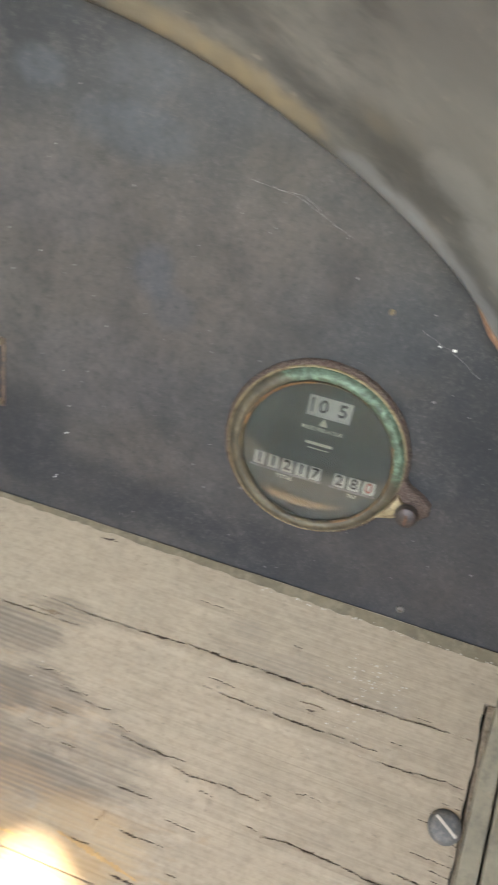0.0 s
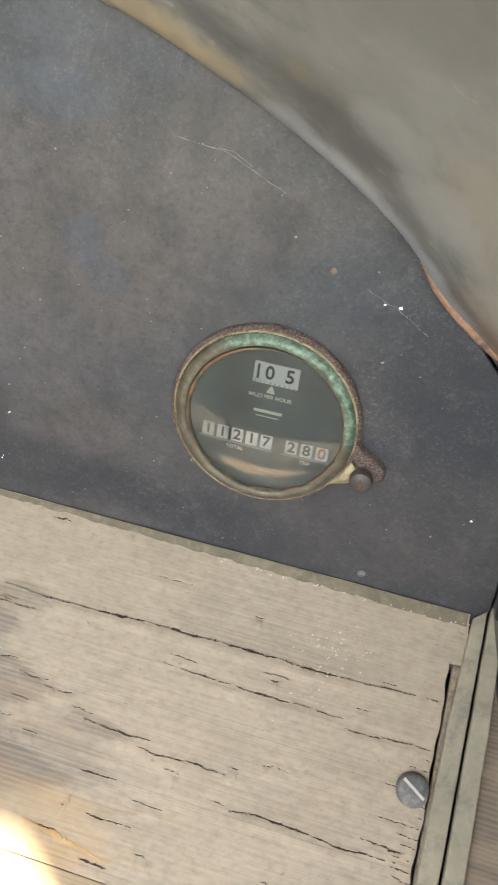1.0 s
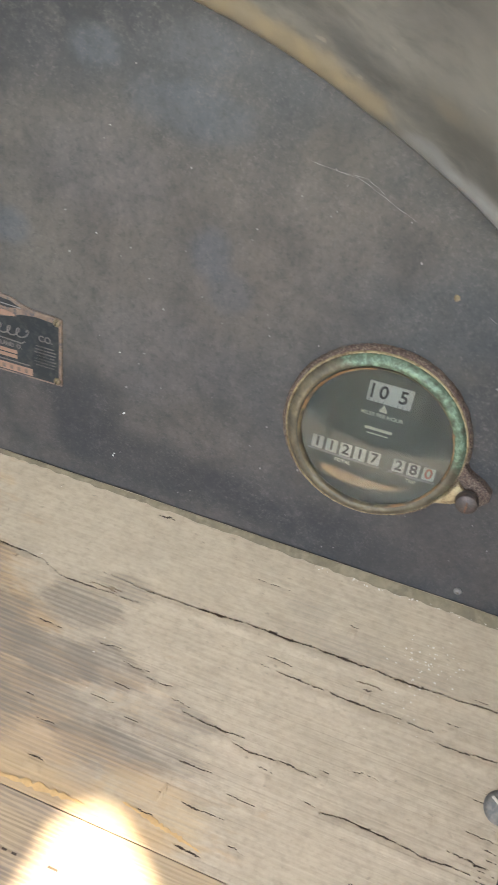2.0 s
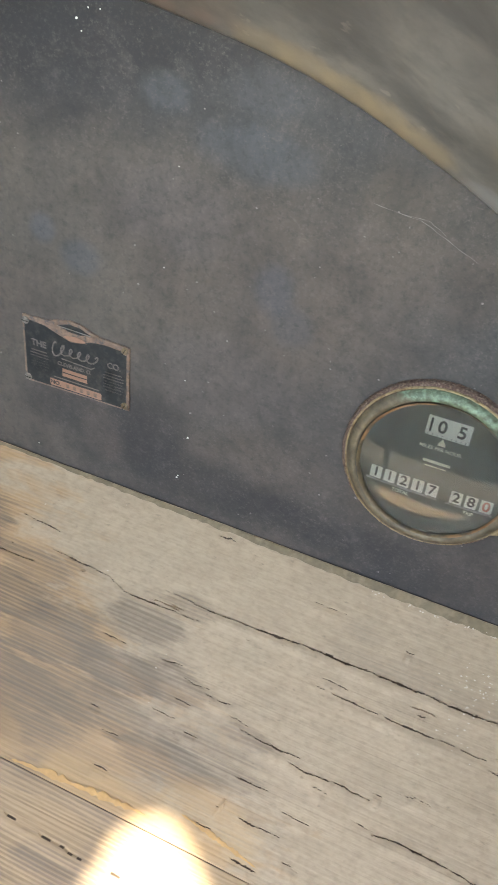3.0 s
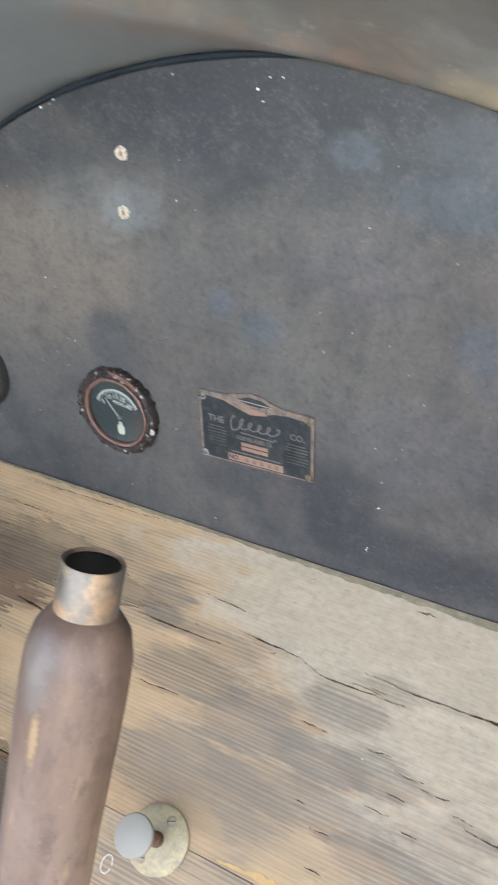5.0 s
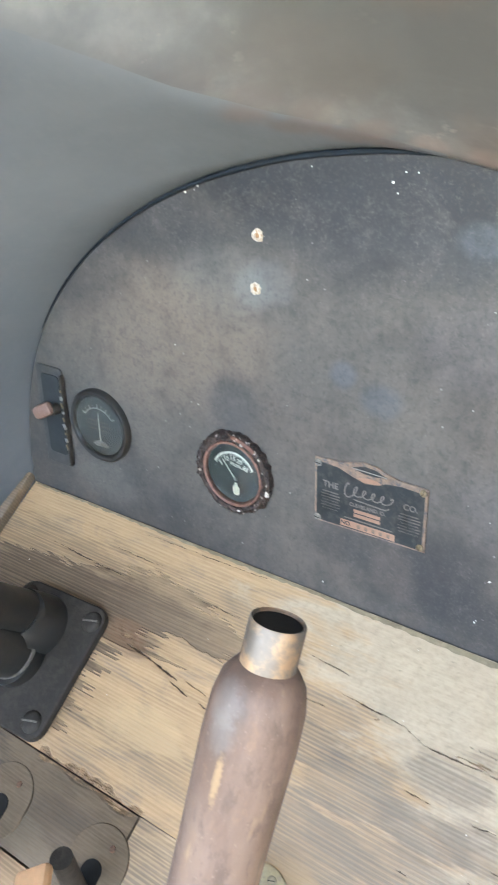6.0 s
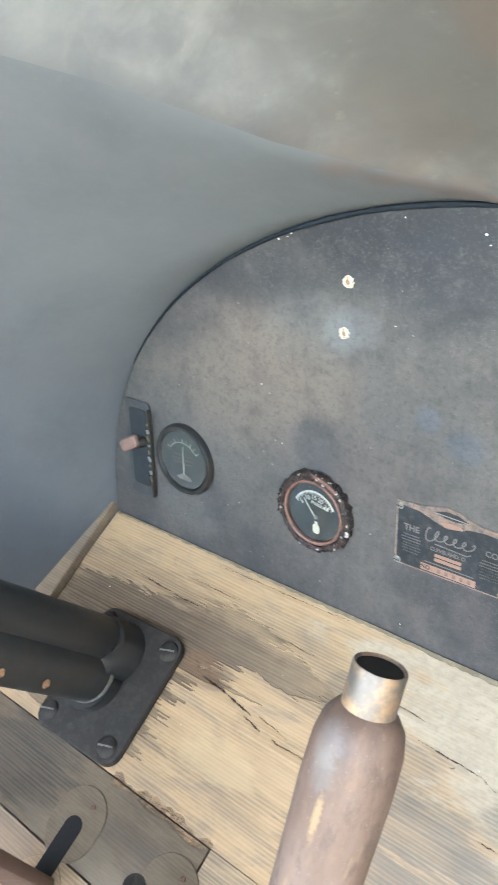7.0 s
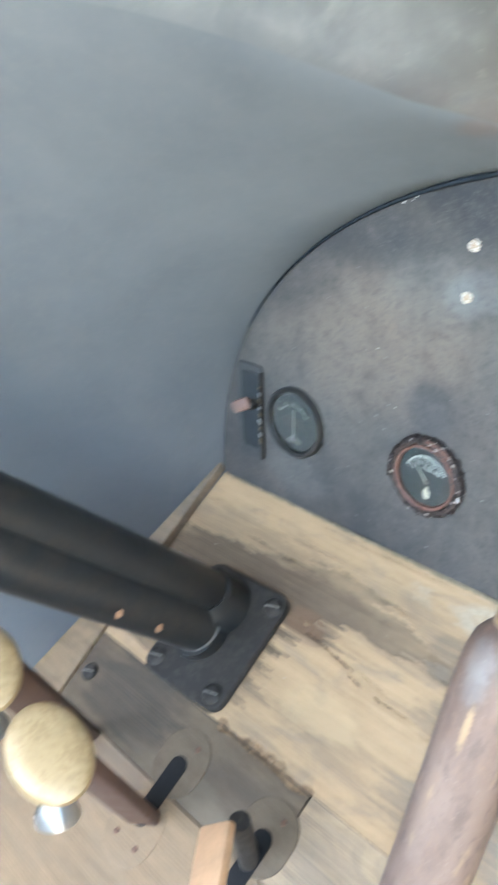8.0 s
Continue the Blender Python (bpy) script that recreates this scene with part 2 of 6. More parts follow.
    nt.links.new(sep.outputs[0], rl.inputs[0])
    col = mix(nt, rl.outputs[0], plain, col)
    nt.links.new(col, b.inputs["Base Color"])
    nt.links.new(ramp(nt, cloud, [(0.3, grey(0.3)), (0.7, grey(0.5))]), b.inputs["Roughness"])
    bump(nt, b, fine, 0.1, 0.001)
    return m


def sleeve_paint():
    """Plain dark blue-grey paint, a little faded, on the inside of the cowl."""
    m, nt, b = material("dark_cowl_sleeve_paint")
    v = coords(nt)
    wide, mid, fine = noise_tex(nt, v, 7, 6, 0.6, 0.4), noise_tex(nt, coords(nt, (1, 0.4, 1)), 40, 7, 0.65), noise_tex(nt, v, 150, 7, 0.7)
    col = ramp(nt, wide, [(0.3, (0.105, 0.117, 0.127)), (0.7, (0.152, 0.163, 0.172))])
    col = mix(nt, ramp(nt, mid, [(0.52, grey(0)), (0.72, grey(0.4))]), col, (0.16, 0.165, 0.168))
    col = mix(nt, ramp(nt, fine, [(0.5, grey(0)), (0.75, grey(0.3))]), col, (0.17, 0.17, 0.165))
    for x, y, z, r in ((-0.242, -0.024, 0.300, 0.009), (-0.262, -0.034, 0.304, 0.010), (-0.285, -0.050, 0.309, 0.010), (-0.222, -0.015, 0.297, 0.009)):
        col = mix(nt, blot(nt, v, x, y, z, r * 1.8, r * 1.4, r * 0.8, 0.4, 0.6, 60.0), col, (0.16, 0.1, 0.075))
    nt.links.new(col, b.inputs["Base Color"])
    nt.links.new(ramp(nt, mid, [(0.3, grey(0.34)), (0.7, grey(0.52))]), b.inputs["Roughness"])
    bump(nt, b, mix(nt, 0.5, mid, fine), 0.08, 0.001)
    return m


def wood(name, bare, weather, paint=None, paint_x=(0.0, 0.0), stains=(), amount=0.5, contrast=0.6, relief=0.3, soaked=0.6):
    """Old softwood with its grain along x. paint covers the stretch beyond paint_x, worn at its border.
    stains are x, s, half sizes, strength and colour."""
    m, nt, b = material(name)
    v = coords(nt)
    grain = noise_tex(nt, coords(nt, (5, 45, 45)), 3.0, 6, 0.55, 0.4)
    rings = nt.nodes.new("ShaderNodeTexWave")
    rings.wave_type, rings.bands_direction, rings.wave_profile = "BANDS", "Y", "SIN"
    for k, q in (("Scale", 125.0), ("Distortion", 13.0), ("Detail", 4.0), ("Detail Scale", 0.3), ("Detail Roughness", 0.62)):
        rings.inputs[k].default_value = q
    nt.links.new(coords(nt, (0.05, 1, 1)), rings.inputs["Vector"])
    rings = rings.outputs["Fac"]
    lines = noise_tex(nt, coords(nt, (3.0, 330, 330)), 2.0, 3, 0.55, 0.2)
    fibre = noise_tex(nt, coords(nt, (60, 800, 800)), 2.0, 4, 0.6)
    mottle = noise_tex(nt, coords(nt, (1, 1.6, 1.6)), 170, 7, 0.7)
    blotch = noise_tex(nt, coords(nt, (10, 24, 24)), 1.6, 6, 0.62, 1.0)
    broad = noise_tex(nt, coords(nt, (6, 12, 12)), 1.5, 4, 0.5)
    col = ramp(nt, grain, [(0.3, tuple(c * 0.85 for c in bare)), (0.5, bare), (0.72, tuple(min(1, c * 1.1) for c in bare))])
    amp = ramp(nt, noise_tex(nt, coords(nt, (14, 60, 60)), 1.0, 5, 0.6), [(0.36, grey(0.12 * contrast)), (0.62, grey(contrast))])
    thin = mix(nt, 1.0, ramp(nt, rings, [(0.3, grey(1)), (0.75, grey(0))]), amp, "MULTIPLY")
    col = mix(nt, thin, col, tuple(c * 0.5 for c in bare))
    col = mix(nt, ramp(nt, lines, [(0.36, grey(0.5 * contrast)), (0.48, grey(0))]), col, tuple(c * 0.55 for c in bare))
    col = mix(nt, ramp(nt, fibre, [(0.54, grey(0)), (0.7, grey(0.22))]), col, tuple(c * 0.65 for c in bare))
    col = mix(nt, ramp(nt, mottle, [(0.5, grey(0)), (0.7, grey(0.25))]), col, tuple(c * 0.7 for c in bare))
    patches = ramp(nt, blotch, [(0.52 - 0.12 * amount, grey(0)), (0.68 - 0.12 * amount, grey(0.85))])
    worn = mix(nt, ramp(nt, rings, [(0.3, grey(1)), (0.8, grey(0.5))]), col, ramp(nt, grain, [(0.3, tuple(c * 0.7 for c in weather)), (0.6, weather)]))
    col = mix(nt, patches, col, worn)
    if paint:
        sep = nt.nodes.new("ShaderNodeSeparateXYZ")
        nt.links.new(v, sep.inputs[0])
        mr = nt.nodes.new("ShaderNodeMapRange")
        mr.clamp = False
        mr.inputs[1].default_value, mr.inputs[2].default_value = paint_x
        nt.links.new(sep.outputs[0], mr.inputs[0])
        # more paint is left on the upper part of the board
        up = nt.nodes.new("ShaderNodeMath")
        up.operation = "MULTIPLY_ADD"
        nt.links.new(sep.outputs[1], up.inputs[0])
        up.inputs[1].default_value = 7.0
        nt.links.new(mr.outputs[0], up.inputs[2])
        ad = nt.nodes.new("ShaderNodeMath")
        ad.operation = "MULTIPLY_ADD"
        nt.links.new(noise_tex(nt, coords(nt, (12, 34, 34)), 1.5, 9, 0.66, 0.6), ad.inputs[0])
        ad.inputs[1].default_value = 2.4
        nt.links.new(up.outputs[0], ad.inputs[2])
        cv = nt.nodes.new("ShaderNodeMapRange")
        cv.inputs[1].default_value, cv.inputs[2].default_value, cv.inputs[3].default_value, cv.inputs[4].default_value = 1.12, 1.5, 0.0, 0.94
        nt.links.new(ad.outputs[0], cv.inputs[0])
        tone = noise_tex(nt, coords(nt, (16, 30, 30)), 1.6, 9, 0.7)
        pc = ramp(nt, tone, [(0.3, tuple(c * 0.84 for c in paint)), (0.5, paint), (0.7, tuple(min(1, c * 1.1) for c in paint))])
        pc = mix(nt, mix(nt, 1.0, ramp(nt, rings, [(0.25, grey(0.15)), (0.7, grey(0))]), ramp(nt, broad, [(0.42, grey(0.0)), (0.6, grey(1))]), "MULTIPLY"), pc, tuple(c * 0.62 for c in paint))
        pc = mix(nt, ramp(nt, mottle, [(0.48, grey(0)), (0.66, grey(0.6))]), pc, tuple(c * 0.68 for c in paint))
        pc = mix(nt, ramp(nt, mottle, [(0.32, grey(0.4)), (0.46, grey(0))]), pc, tuple(min(1, c * 1.18) for c in paint))
        pits = noise_tex(nt, coords(nt, (170, 330, 330)), 1.0, 3, 0.5)
        pc = mix(nt, ramp(nt, pits, [(0.66, grey(0)), (0.76, grey(0.6))]), pc, tuple(c * 0.45 for c in paint))
        col = mix(nt, cv.outputs[0], col, pc)
    grainy = coords(nt, (10, 55, 55))
    soak = mix(nt, 1.0, ramp(nt, rings, [(0.35, grey(1)), (0.8, grey(1 - 0.55 * soaked))]), ramp(nt, lines, [(0.42, grey(1)), (0.62, grey(1 - 0.5 * soaked))]), "MULTIPLY")
    for x, sdown, rx, rs, st, c in stains:
        col = mix(nt, mix(nt, 1.0, blot(nt, v, x, -sdown, 0, rx * 1.1, rs * 1.1, 0.3, st * 0.8, 1.0, 2.0, grainy, 0.6), soak, "MULTIPLY"), col, c)
    nt.links.new(col, b.inputs["Base Color"])
    nt.links.new(ramp(nt, fibre, [(0.3, grey(0.6)), (0.7, grey(0.85))]), b.inputs["Roughness"])
    ridges = mix(nt, 0.4, mix(nt, 0.5, rings, lines), mottle)
    if paint:
        # the paint fills most of the grain
        ridges = mix(nt, cv.outputs[0], ridges, mix(nt, 0.75, mix(nt, 0.5, rings, lines), mottle))
    bump(nt, b, ridges, relief, 0.0008)
    return m


def glass_material(ior=1.45, dusty=1.0):
    """Old instrument glass under a film of dust."""
    m, nt, b = material("dusty_instrument_glass")
    b.inputs["Base Color"].default_value = (0.97, 0.99, 0.97, 1)
    b.inputs["Transmission Weight"].default_value = 1.0
    b.inputs["IOR"].default_value = ior
    b.inputs["Roughness"].default_value = 0.02
    v = coords(nt)
    dust = nt.nodes.new("ShaderNodeBsdfDiffuse")
    dust.inputs[0].default_value = (0.6, 0.61, 0.55, 1)
    mx = nt.nodes.new("ShaderNodeMixShader")
    film = ramp(nt, noise_tex(nt, v, 55, 8, 0.7), [(0.35, grey(0.012 * dusty)), (0.8, grey(0.06 * dusty))])
    nt.links.new(film, mx.inputs[0])
    nt.links.new(b.outputs[0], mx.inputs[1])
    nt.links.new(dust.outputs[0], mx.inputs[2])
    nt.links.new(mx.outputs[0], nt.nodes["Material Output"].inputs["Surface"])
    return m


M_DASH = dash_paint()
M_COWL = cowl_paint()
M_SLEEVE = sleeve_paint()
GREY_STAIN = (0.112, 0.090, 0.068)
OIL = (0.062, 0.046, 0.034)
M_BOARD = wood("weathered_toe_board", (0.405, 0.270, 0.148), (0.25, 0.185, 0.125), (0.39, 0.312, 0.218), (-0.31, -0.11),
               ((-0.47, 0.062, 0.10, 0.03, 0.75, (0.15, 0.105, 0.065)), (-0.37, 0.050, 0.085, 0.024, 0.6, (0.19, 0.135, 0.085)), (-0.29, 0.066, 0.04, 0.012, 0.6, (0.15, 0.115, 0.083)), (-0.32, 0.145, 0.04, 0.013, 0.5, (0.17, 0.125, 0.085)), (-0.382, 0.083, 0.022, 0.014, 0.8, (0.1, 0.06, 0.04)),
                (-0.274, 0.054, 0.018, 0.016, 0.9, GREY_STAIN), (-0.19, 0.108, 0.035, 0.015, 0.9, GREY_STAIN), (-0.141, 0.078, 0.024, 0.012, 0.85, GREY_STAIN), (-0.141, 0.1105, 0.026, 0.012, 0.9, GREY_STAIN), (-0.106, 0.1035, 0.024, 0.011, 0.8, GREY_STAIN), (-0.092, 0.1456, 0.030, 0.011, 0.8, GREY_STAIN),
                (-0.235, 0.095, 0.035, 0.014, 0.9, GREY_STAIN), (-0.205, 0.148, 0.06, 0.022, 0.85, GREY_STAIN), (-0.114, 0.0588, 0.016, 0.007, 0.6, GREY_STAIN), (-0.223, 0.0715, 0.024, 0.010, 0.7, GREY_STAIN), (-0.05, 0.115, 0.014, 0.006, 0.6, GREY_STAIN), (-0.15, 0.132, 0.05, 0.014, 0.75, GREY_STAIN), (-0.187, 0.093, 0.02, 0.008, 0.7, GREY_STAIN),
                (-0.14, 0.135, 0.10, 0.045, 0.4, (0.26, 0.21, 0.16)), (-0.07, 0.135, 0.03, 0.012, 0.5, GREY_STAIN), (-0.055, 0.165, 0.03, 0.016, 0.6, (0.5, 0.34, 0.17)), (-0.125, 0.172, 0.03, 0.010, 0.55, (0.5, 0.33, 0.15)), (-0.20, 0.168, 0.02, 0.010, 0.5, (0.46, 0.3, 0.15)), (-0.335, 0.135, 0.03, 0.012, 0.6, (0.52, 0.37, 0.2)),
                (-0.45, 0.15, 0.06, 0.02, 0.8, (0.09, 0.07, 0.052)), (0.03, 0.048, 0.06, 0.006, 0.5, (0.24, 0.19, 0.14)), (-0.01, 0.034, 0.012, 0.005, 0.5, (0.24, 0.195, 0.145))), 0.12, 0.34, 0.3, 0.65)
M_BOARD_OILED = wood("oil_soaked_board", (0.25, 0.172, 0.1), (0.17, 0.118, 0.07), None, (0, 0),
                     ((-0.47, 0.085, 0.09, 0.04, 1.0, (0.06, 0.042, 0.027)), (-0.40, 0.068, 0.055, 0.022, 0.9, (0.085, 0.058, 0.037)), (-0.345, 0.062, 0.05, 0.014, 0.7, (0.13, 0.092, 0.058)), (-0.388, 0.084, 0.018, 0.01, 0.9, (0.16, 0.088, 0.045))), 0.8, 0.25)
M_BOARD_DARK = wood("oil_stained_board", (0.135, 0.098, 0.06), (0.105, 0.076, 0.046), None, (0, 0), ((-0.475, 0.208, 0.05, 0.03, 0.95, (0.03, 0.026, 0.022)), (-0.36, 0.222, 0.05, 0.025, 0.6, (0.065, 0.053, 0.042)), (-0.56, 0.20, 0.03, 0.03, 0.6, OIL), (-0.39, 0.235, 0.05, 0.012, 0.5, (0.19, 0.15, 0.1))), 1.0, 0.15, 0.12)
M_BOARD_GREY = wood("grey_floor_board", (0.27, 0.2, 0.13), (0.16, 0.125, 0.09), None, (0, 0), (), 1.0, 0.3)
M_BOARD_SPLIT = wood("open_grained_board", (0.4, 0.285, 0.17), (0.22, 0.168, 0.122), None, (0, 0), ((-0.03, 0.195, 0.05, 0.02, 0.5, (0.5, 0.34, 0.17)),), 1.0, 0.75)
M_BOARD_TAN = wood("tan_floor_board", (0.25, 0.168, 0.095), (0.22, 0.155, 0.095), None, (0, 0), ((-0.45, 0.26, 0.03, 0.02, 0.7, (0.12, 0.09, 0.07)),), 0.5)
M_BATTEN = wood("batten_wood", (0.24, 0.175, 0.115), (0.16, 0.125, 0.09), None, (0, 0), (), 0.7, 0.4)
M_GAP = simple("brown_gap_wood", (0.27, 0.205, 0.14), 0.9, 0, 0.4, 140, (0.16, 0.115, 0.075), 0.6)
M_CRACK = simple("crack_dirt", (0.065, 0.045, 0.03), 0.95)
M_CRUMB = simple("crumbled_wood", (0.23, 0.15, 0.085), 0.95, 0, 0.4, 120, (0.13, 0.092, 0.056), 0.5)
M_FRESH = simple("fresh_split_wood", (0.5, 0.31, 0.13), 0.8, 0, 0.25, 80)
M_OLIVE = simple("olive_paint_edge", (0.185, 0.150, 0.096), 0.85, 0, 0.3, 60, (0.25, 0.205, 0.135))
M_STRIP = simple("olive_grey_painted_strip", (0.31, 0.262, 0.178), 0.75, 0, 0.2, 50, (0.22, 0.19, 0.135))
M_RUST = simple("brown_rust", (0.12, 0.065, 0.045), 0.8, 0.2, 0.5, 150, (0.25, 0.13, 0.07), 0.7)
M_RUST_DARK = simple("dark_rust_crust", (0.055, 0.038, 0.033), 0.4, 0.3, 0.7, 260, (0.17, 0.115, 0.09), 1.0)
M_RUST_EDGE = simple("rust_edge", (0.35, 0.19, 0.1), 0.7, 0.0, 0.4, 130, (0.12, 0.07, 0.05), 0.6)
M_CRUST = simple("brown_rust_crust", (0.085, 0.050, 0.040), 0.6, 0.15, 0.8, 600, (0.27, 0.21, 0.16), 1.0)
M_GOLD = simple("chipped_pale_brass", (0.36, 0.285, 0.165), 0.4, 0.45, 0.4, 140, (0.15, 0.1, 0.06), 0.7)
M_BRASS = simple("tarnished_brass", (0.19, 0.145, 0.085), 0.42, 0.5, 0.5, 60, (0.1, 0.082, 0.065), 0.8)
M_COPPER = simple("orange_copper", (0.33, 0.19, 0.095), 0.5, 0.3, 0.5, 60, (0.1, 0.085, 0.06))
M_GRIT = simple("dark_flaking_crust", (0.026, 0.02, 0.019), 0.35, 0.3, 0.6, 260, (0.085, 0.058, 0.048), 1.0)
M_FLAKE = simple("bright_metal_flake", (0.48, 0.44, 0.4), 0.32, 0.5, 0.4, 300)
M_RIM_GROOVE = simple("blue_black_rim_groove", (0.011, 0.015, 0.02), 0.7, 0, 0.3, 60)
M_RED_RING = simple("red_brown_ring", (0.19, 0.1, 0.075), 0.6, 0.2, 0.35, 160, (0.1, 0.06, 0.05), 0.4)
M_LIP_RUST = simple("rusty_lip", (0.26, 0.145, 0.09), 0.75, 0.0, 0.4, 70, (0.11, 0.075, 0.06), 0.5)
M_SIDE = simple("brown_side_paint", (0.1, 0.075, 0.062), 0.6, 0.0, 0.35, 20, (0.07, 0.078, 0.088))
M_STEEL = simple("dull_steel", (0.34, 0.34, 0.34), 0.36, 0.85, 0.2, 90, (0.24, 0.21, 0.18))
M_KNOB = simple("dark_knob", (0.06, 0.048, 0.042), 0.5, 0.3, 0.3, 200, (0.11, 0.08, 0.07))
M_HOUSING = simple("worn_dark_housing", (0.042, 0.043, 0.044), 0.5, 0.1, 0.3, 60, (0.06, 0.058, 0.056))
M_RECESS = simple("dark_blue_recess", (0.014, 0.018, 0.021), 0.7, 0, 0.3, 60)
M_TAB = simple("red_brown_tab", (0.19, 0.115, 0.09), 0.6, 0.1, 0.35, 90, (0.15, 0.085, 0.065))
M_SCREW = simple("grey_screw", (0.15, 0.145, 0.135), 0.62, 0.35, 0.3, 200, (0.24, 0.215, 0.18))
M_CHROME = simple("satin_nickel", (0.36, 0.345, 0.32), 0.25, 0.8, 0.08, 40)
M_BUTTON_PLATE = simple("yellowed_beige_plate", (0.39, 0.32, 0.19), 0.75, 0.0, 0.25, 90, (0.3, 0.25, 0.17))
M_CAP = simple("matte_grey_cap", (0.27, 0.248, 0.21), 0.65, 0.1, 0.06, 40)
M_BLACK = simple("black_enamel", (0.017, 0.018, 0.018), 0.36, 0.0, 0.3, 30, (0.026, 0.023, 0.020), 0.05)
M_FLANGE = simple("grimy_black_iron", (0.026, 0.023, 0.020), 0.6, 0.0, 0.3, 60, (0.042, 0.037, 0.031), 0.5)
M_SCRATCH = simple("bare_scratch", (0.2, 0.19, 0.185), 0.6, 0.2, 0.2, 300)
M_SPLASH = simple("paint_speck", (0.58, 0.52, 0.42), 0.7, 0, 0.1, 200)
M_DIAL_BLUE = simple("blue_grey_dial", (0.036, 0.046, 0.05), 0.55, 0, 0.2, 60)
M_FADED = simple("faded_white_mark", (0.46, 0.47, 0.45), 0.6, 0, 0.15, 120)
M_DIAL = simple("dark_dial", (0.075, 0.084, 0.066), 0.55, 0, 0.15, 60)
M_WHITE = simple("aged_white", (0.75, 0.76, 0.7), 0.6, 0, 0.06, 80)
M_CREAM = simple("cream_mark", (0.82, 0.8, 0.66), 0.6, 0, 0.08, 80)
M_INK = simple("black_ink", (0.01, 0.01, 0.01), 0.7)
M_RED_INK = simple("red_ink", (0.4, 0.08, 0.04), 0.6)
M_PLATE = simple("blackened_plate", (0.022, 0.028, 0.032), 0.42, 0.3, 0.25, 90, (0.05, 0.05, 0.05))
M_PLATE_EDGE = simple("worn_copper_edge", (0.22, 0.155, 0.12), 0.5, 0.4, 0.45, 160, (0.11, 0.1, 0.1))
M_PLATE_MARK = simple("faded_plate_lettering", (0.145, 0.13, 0.12), 0.55, 0.3, 0.25, 300)
M_PLATE_COPPER = simple("copper_panel", (0.33, 0.205, 0.15), 0.5, 0.5, 0.2, 200)
M_PAD = simple("polished_worn_pad", (0.35, 0.245, 0.125), 0.45, 0.2, 0.2, 60, (0.28, 0.19, 0.09))
M_BLOCK = simple("tan_block", (0.4, 0.235, 0.125), 0.6, 0, 0.2, 60)
M_PEDAL_BAR = simple("brown_iron_bar", (0.1, 0.06, 0.045), 0.6, 0.3, 0.35, 90)
M_FERRULE = simple("worn_steel_ferrule", (0.135, 0.110, 0.090), 0.48, 0.45, 0.3, 70, (0.30, 0.19, 0.11))
M_CHIP = simple("chipped_white_paint", (0.55, 0.5, 0.42), 0.75, 0, 0.25, 300, (0.3, 0.22, 0.15), 0.9)
M_SUN_BLOCKER = simple("dull_sun_blocker", (0.2, 0.19, 0.17), 0.9)
M_CAB = simple("cab_wood_paint", (0.22, 0.18, 0.135), 0.75)
M_CAB_FLOOR = simple("dark_floor_wood", (0.06, 0.047, 0.036), 0.8, 0, 0.35, 12, (0.09, 0.07, 0.052))
M_GROUND = simple("dry_gravel", (0.4, 0.33, 0.25), 0.95, 0, 0.3, 2.0)
M_GLASS = glass_material()
M_CLEAR = glass_material(1.22, 0.3)
for dull_mat, level in ((M_RIM_GROOVE, 0.15), (M_FLANGE, 0.3), (M_BLACK, 0.35), (M_GRIT, 0.4), (M_INK, 0.2)):
    dull_mat.node_tree.nodes["Principled BSDF"].inputs["Specular IOR Level"].default_value = level


def bezel_brass():
    """Tarnished brass with a bloom of verdigris on its upper side."""
    m, nt, b = material("brass_with_verdigris")
    v = coords(nt)
    n1, n2 = noise_tex(nt, v, 90, 8, 0.7), noise_tex(nt, v, 240, 8, 0.75)
    col = ramp(nt, n1, [(0.32, (0.06, 0.052, 0.038)), (0.5, (0.12, 0.1, 0.068)), (0.68, (0.2, 0.165, 0.108))])
    green = ramp(nt, n2, [(0.36, (0.05, 0.055, 0.036)), (0.5, (0.11, 0.155, 0.105)), (0.64, (0.23, 0.33, 0.24))])
    dot = nt.nodes.new("ShaderNodeVectorMath")
    dot.operation = "DOT_PRODUCT"
    dot.inputs[1].default_value = (11.0, 17.0, 0)
    nt.links.new(v, dot.inputs[0])
    ma = nt.nodes.new("ShaderNodeMath")
    ma.operation = "MULTIPLY_ADD"
    nt.links.new(n1, ma.inputs[0])
    ma.inputs[1].default_value = 1.3
    nt.links.new(dot.outputs["Value"], ma.inputs[2])
    mr = nt.nodes.new("ShaderNodeMapRange")
    mr.inputs[1].default_value, mr.inputs[2].default_value = 0.95, 1.2
    nt.links.new(ma.outputs[0], mr.inputs[0])
    nt.links.new(mix(nt, mr.outputs[0], col, green), b.inputs["Base Color"])
    nt.links.new(ramp(nt, n2, [(0.3, grey(0.35)), (0.7, grey(0.65))]), b.inputs["Roughness"])
    b.inputs["Metallic"].default_value = 0.35
    bump(nt, b, n2, 0.6, 0.0006)
    return m


M_BEZEL = bezel_brass()


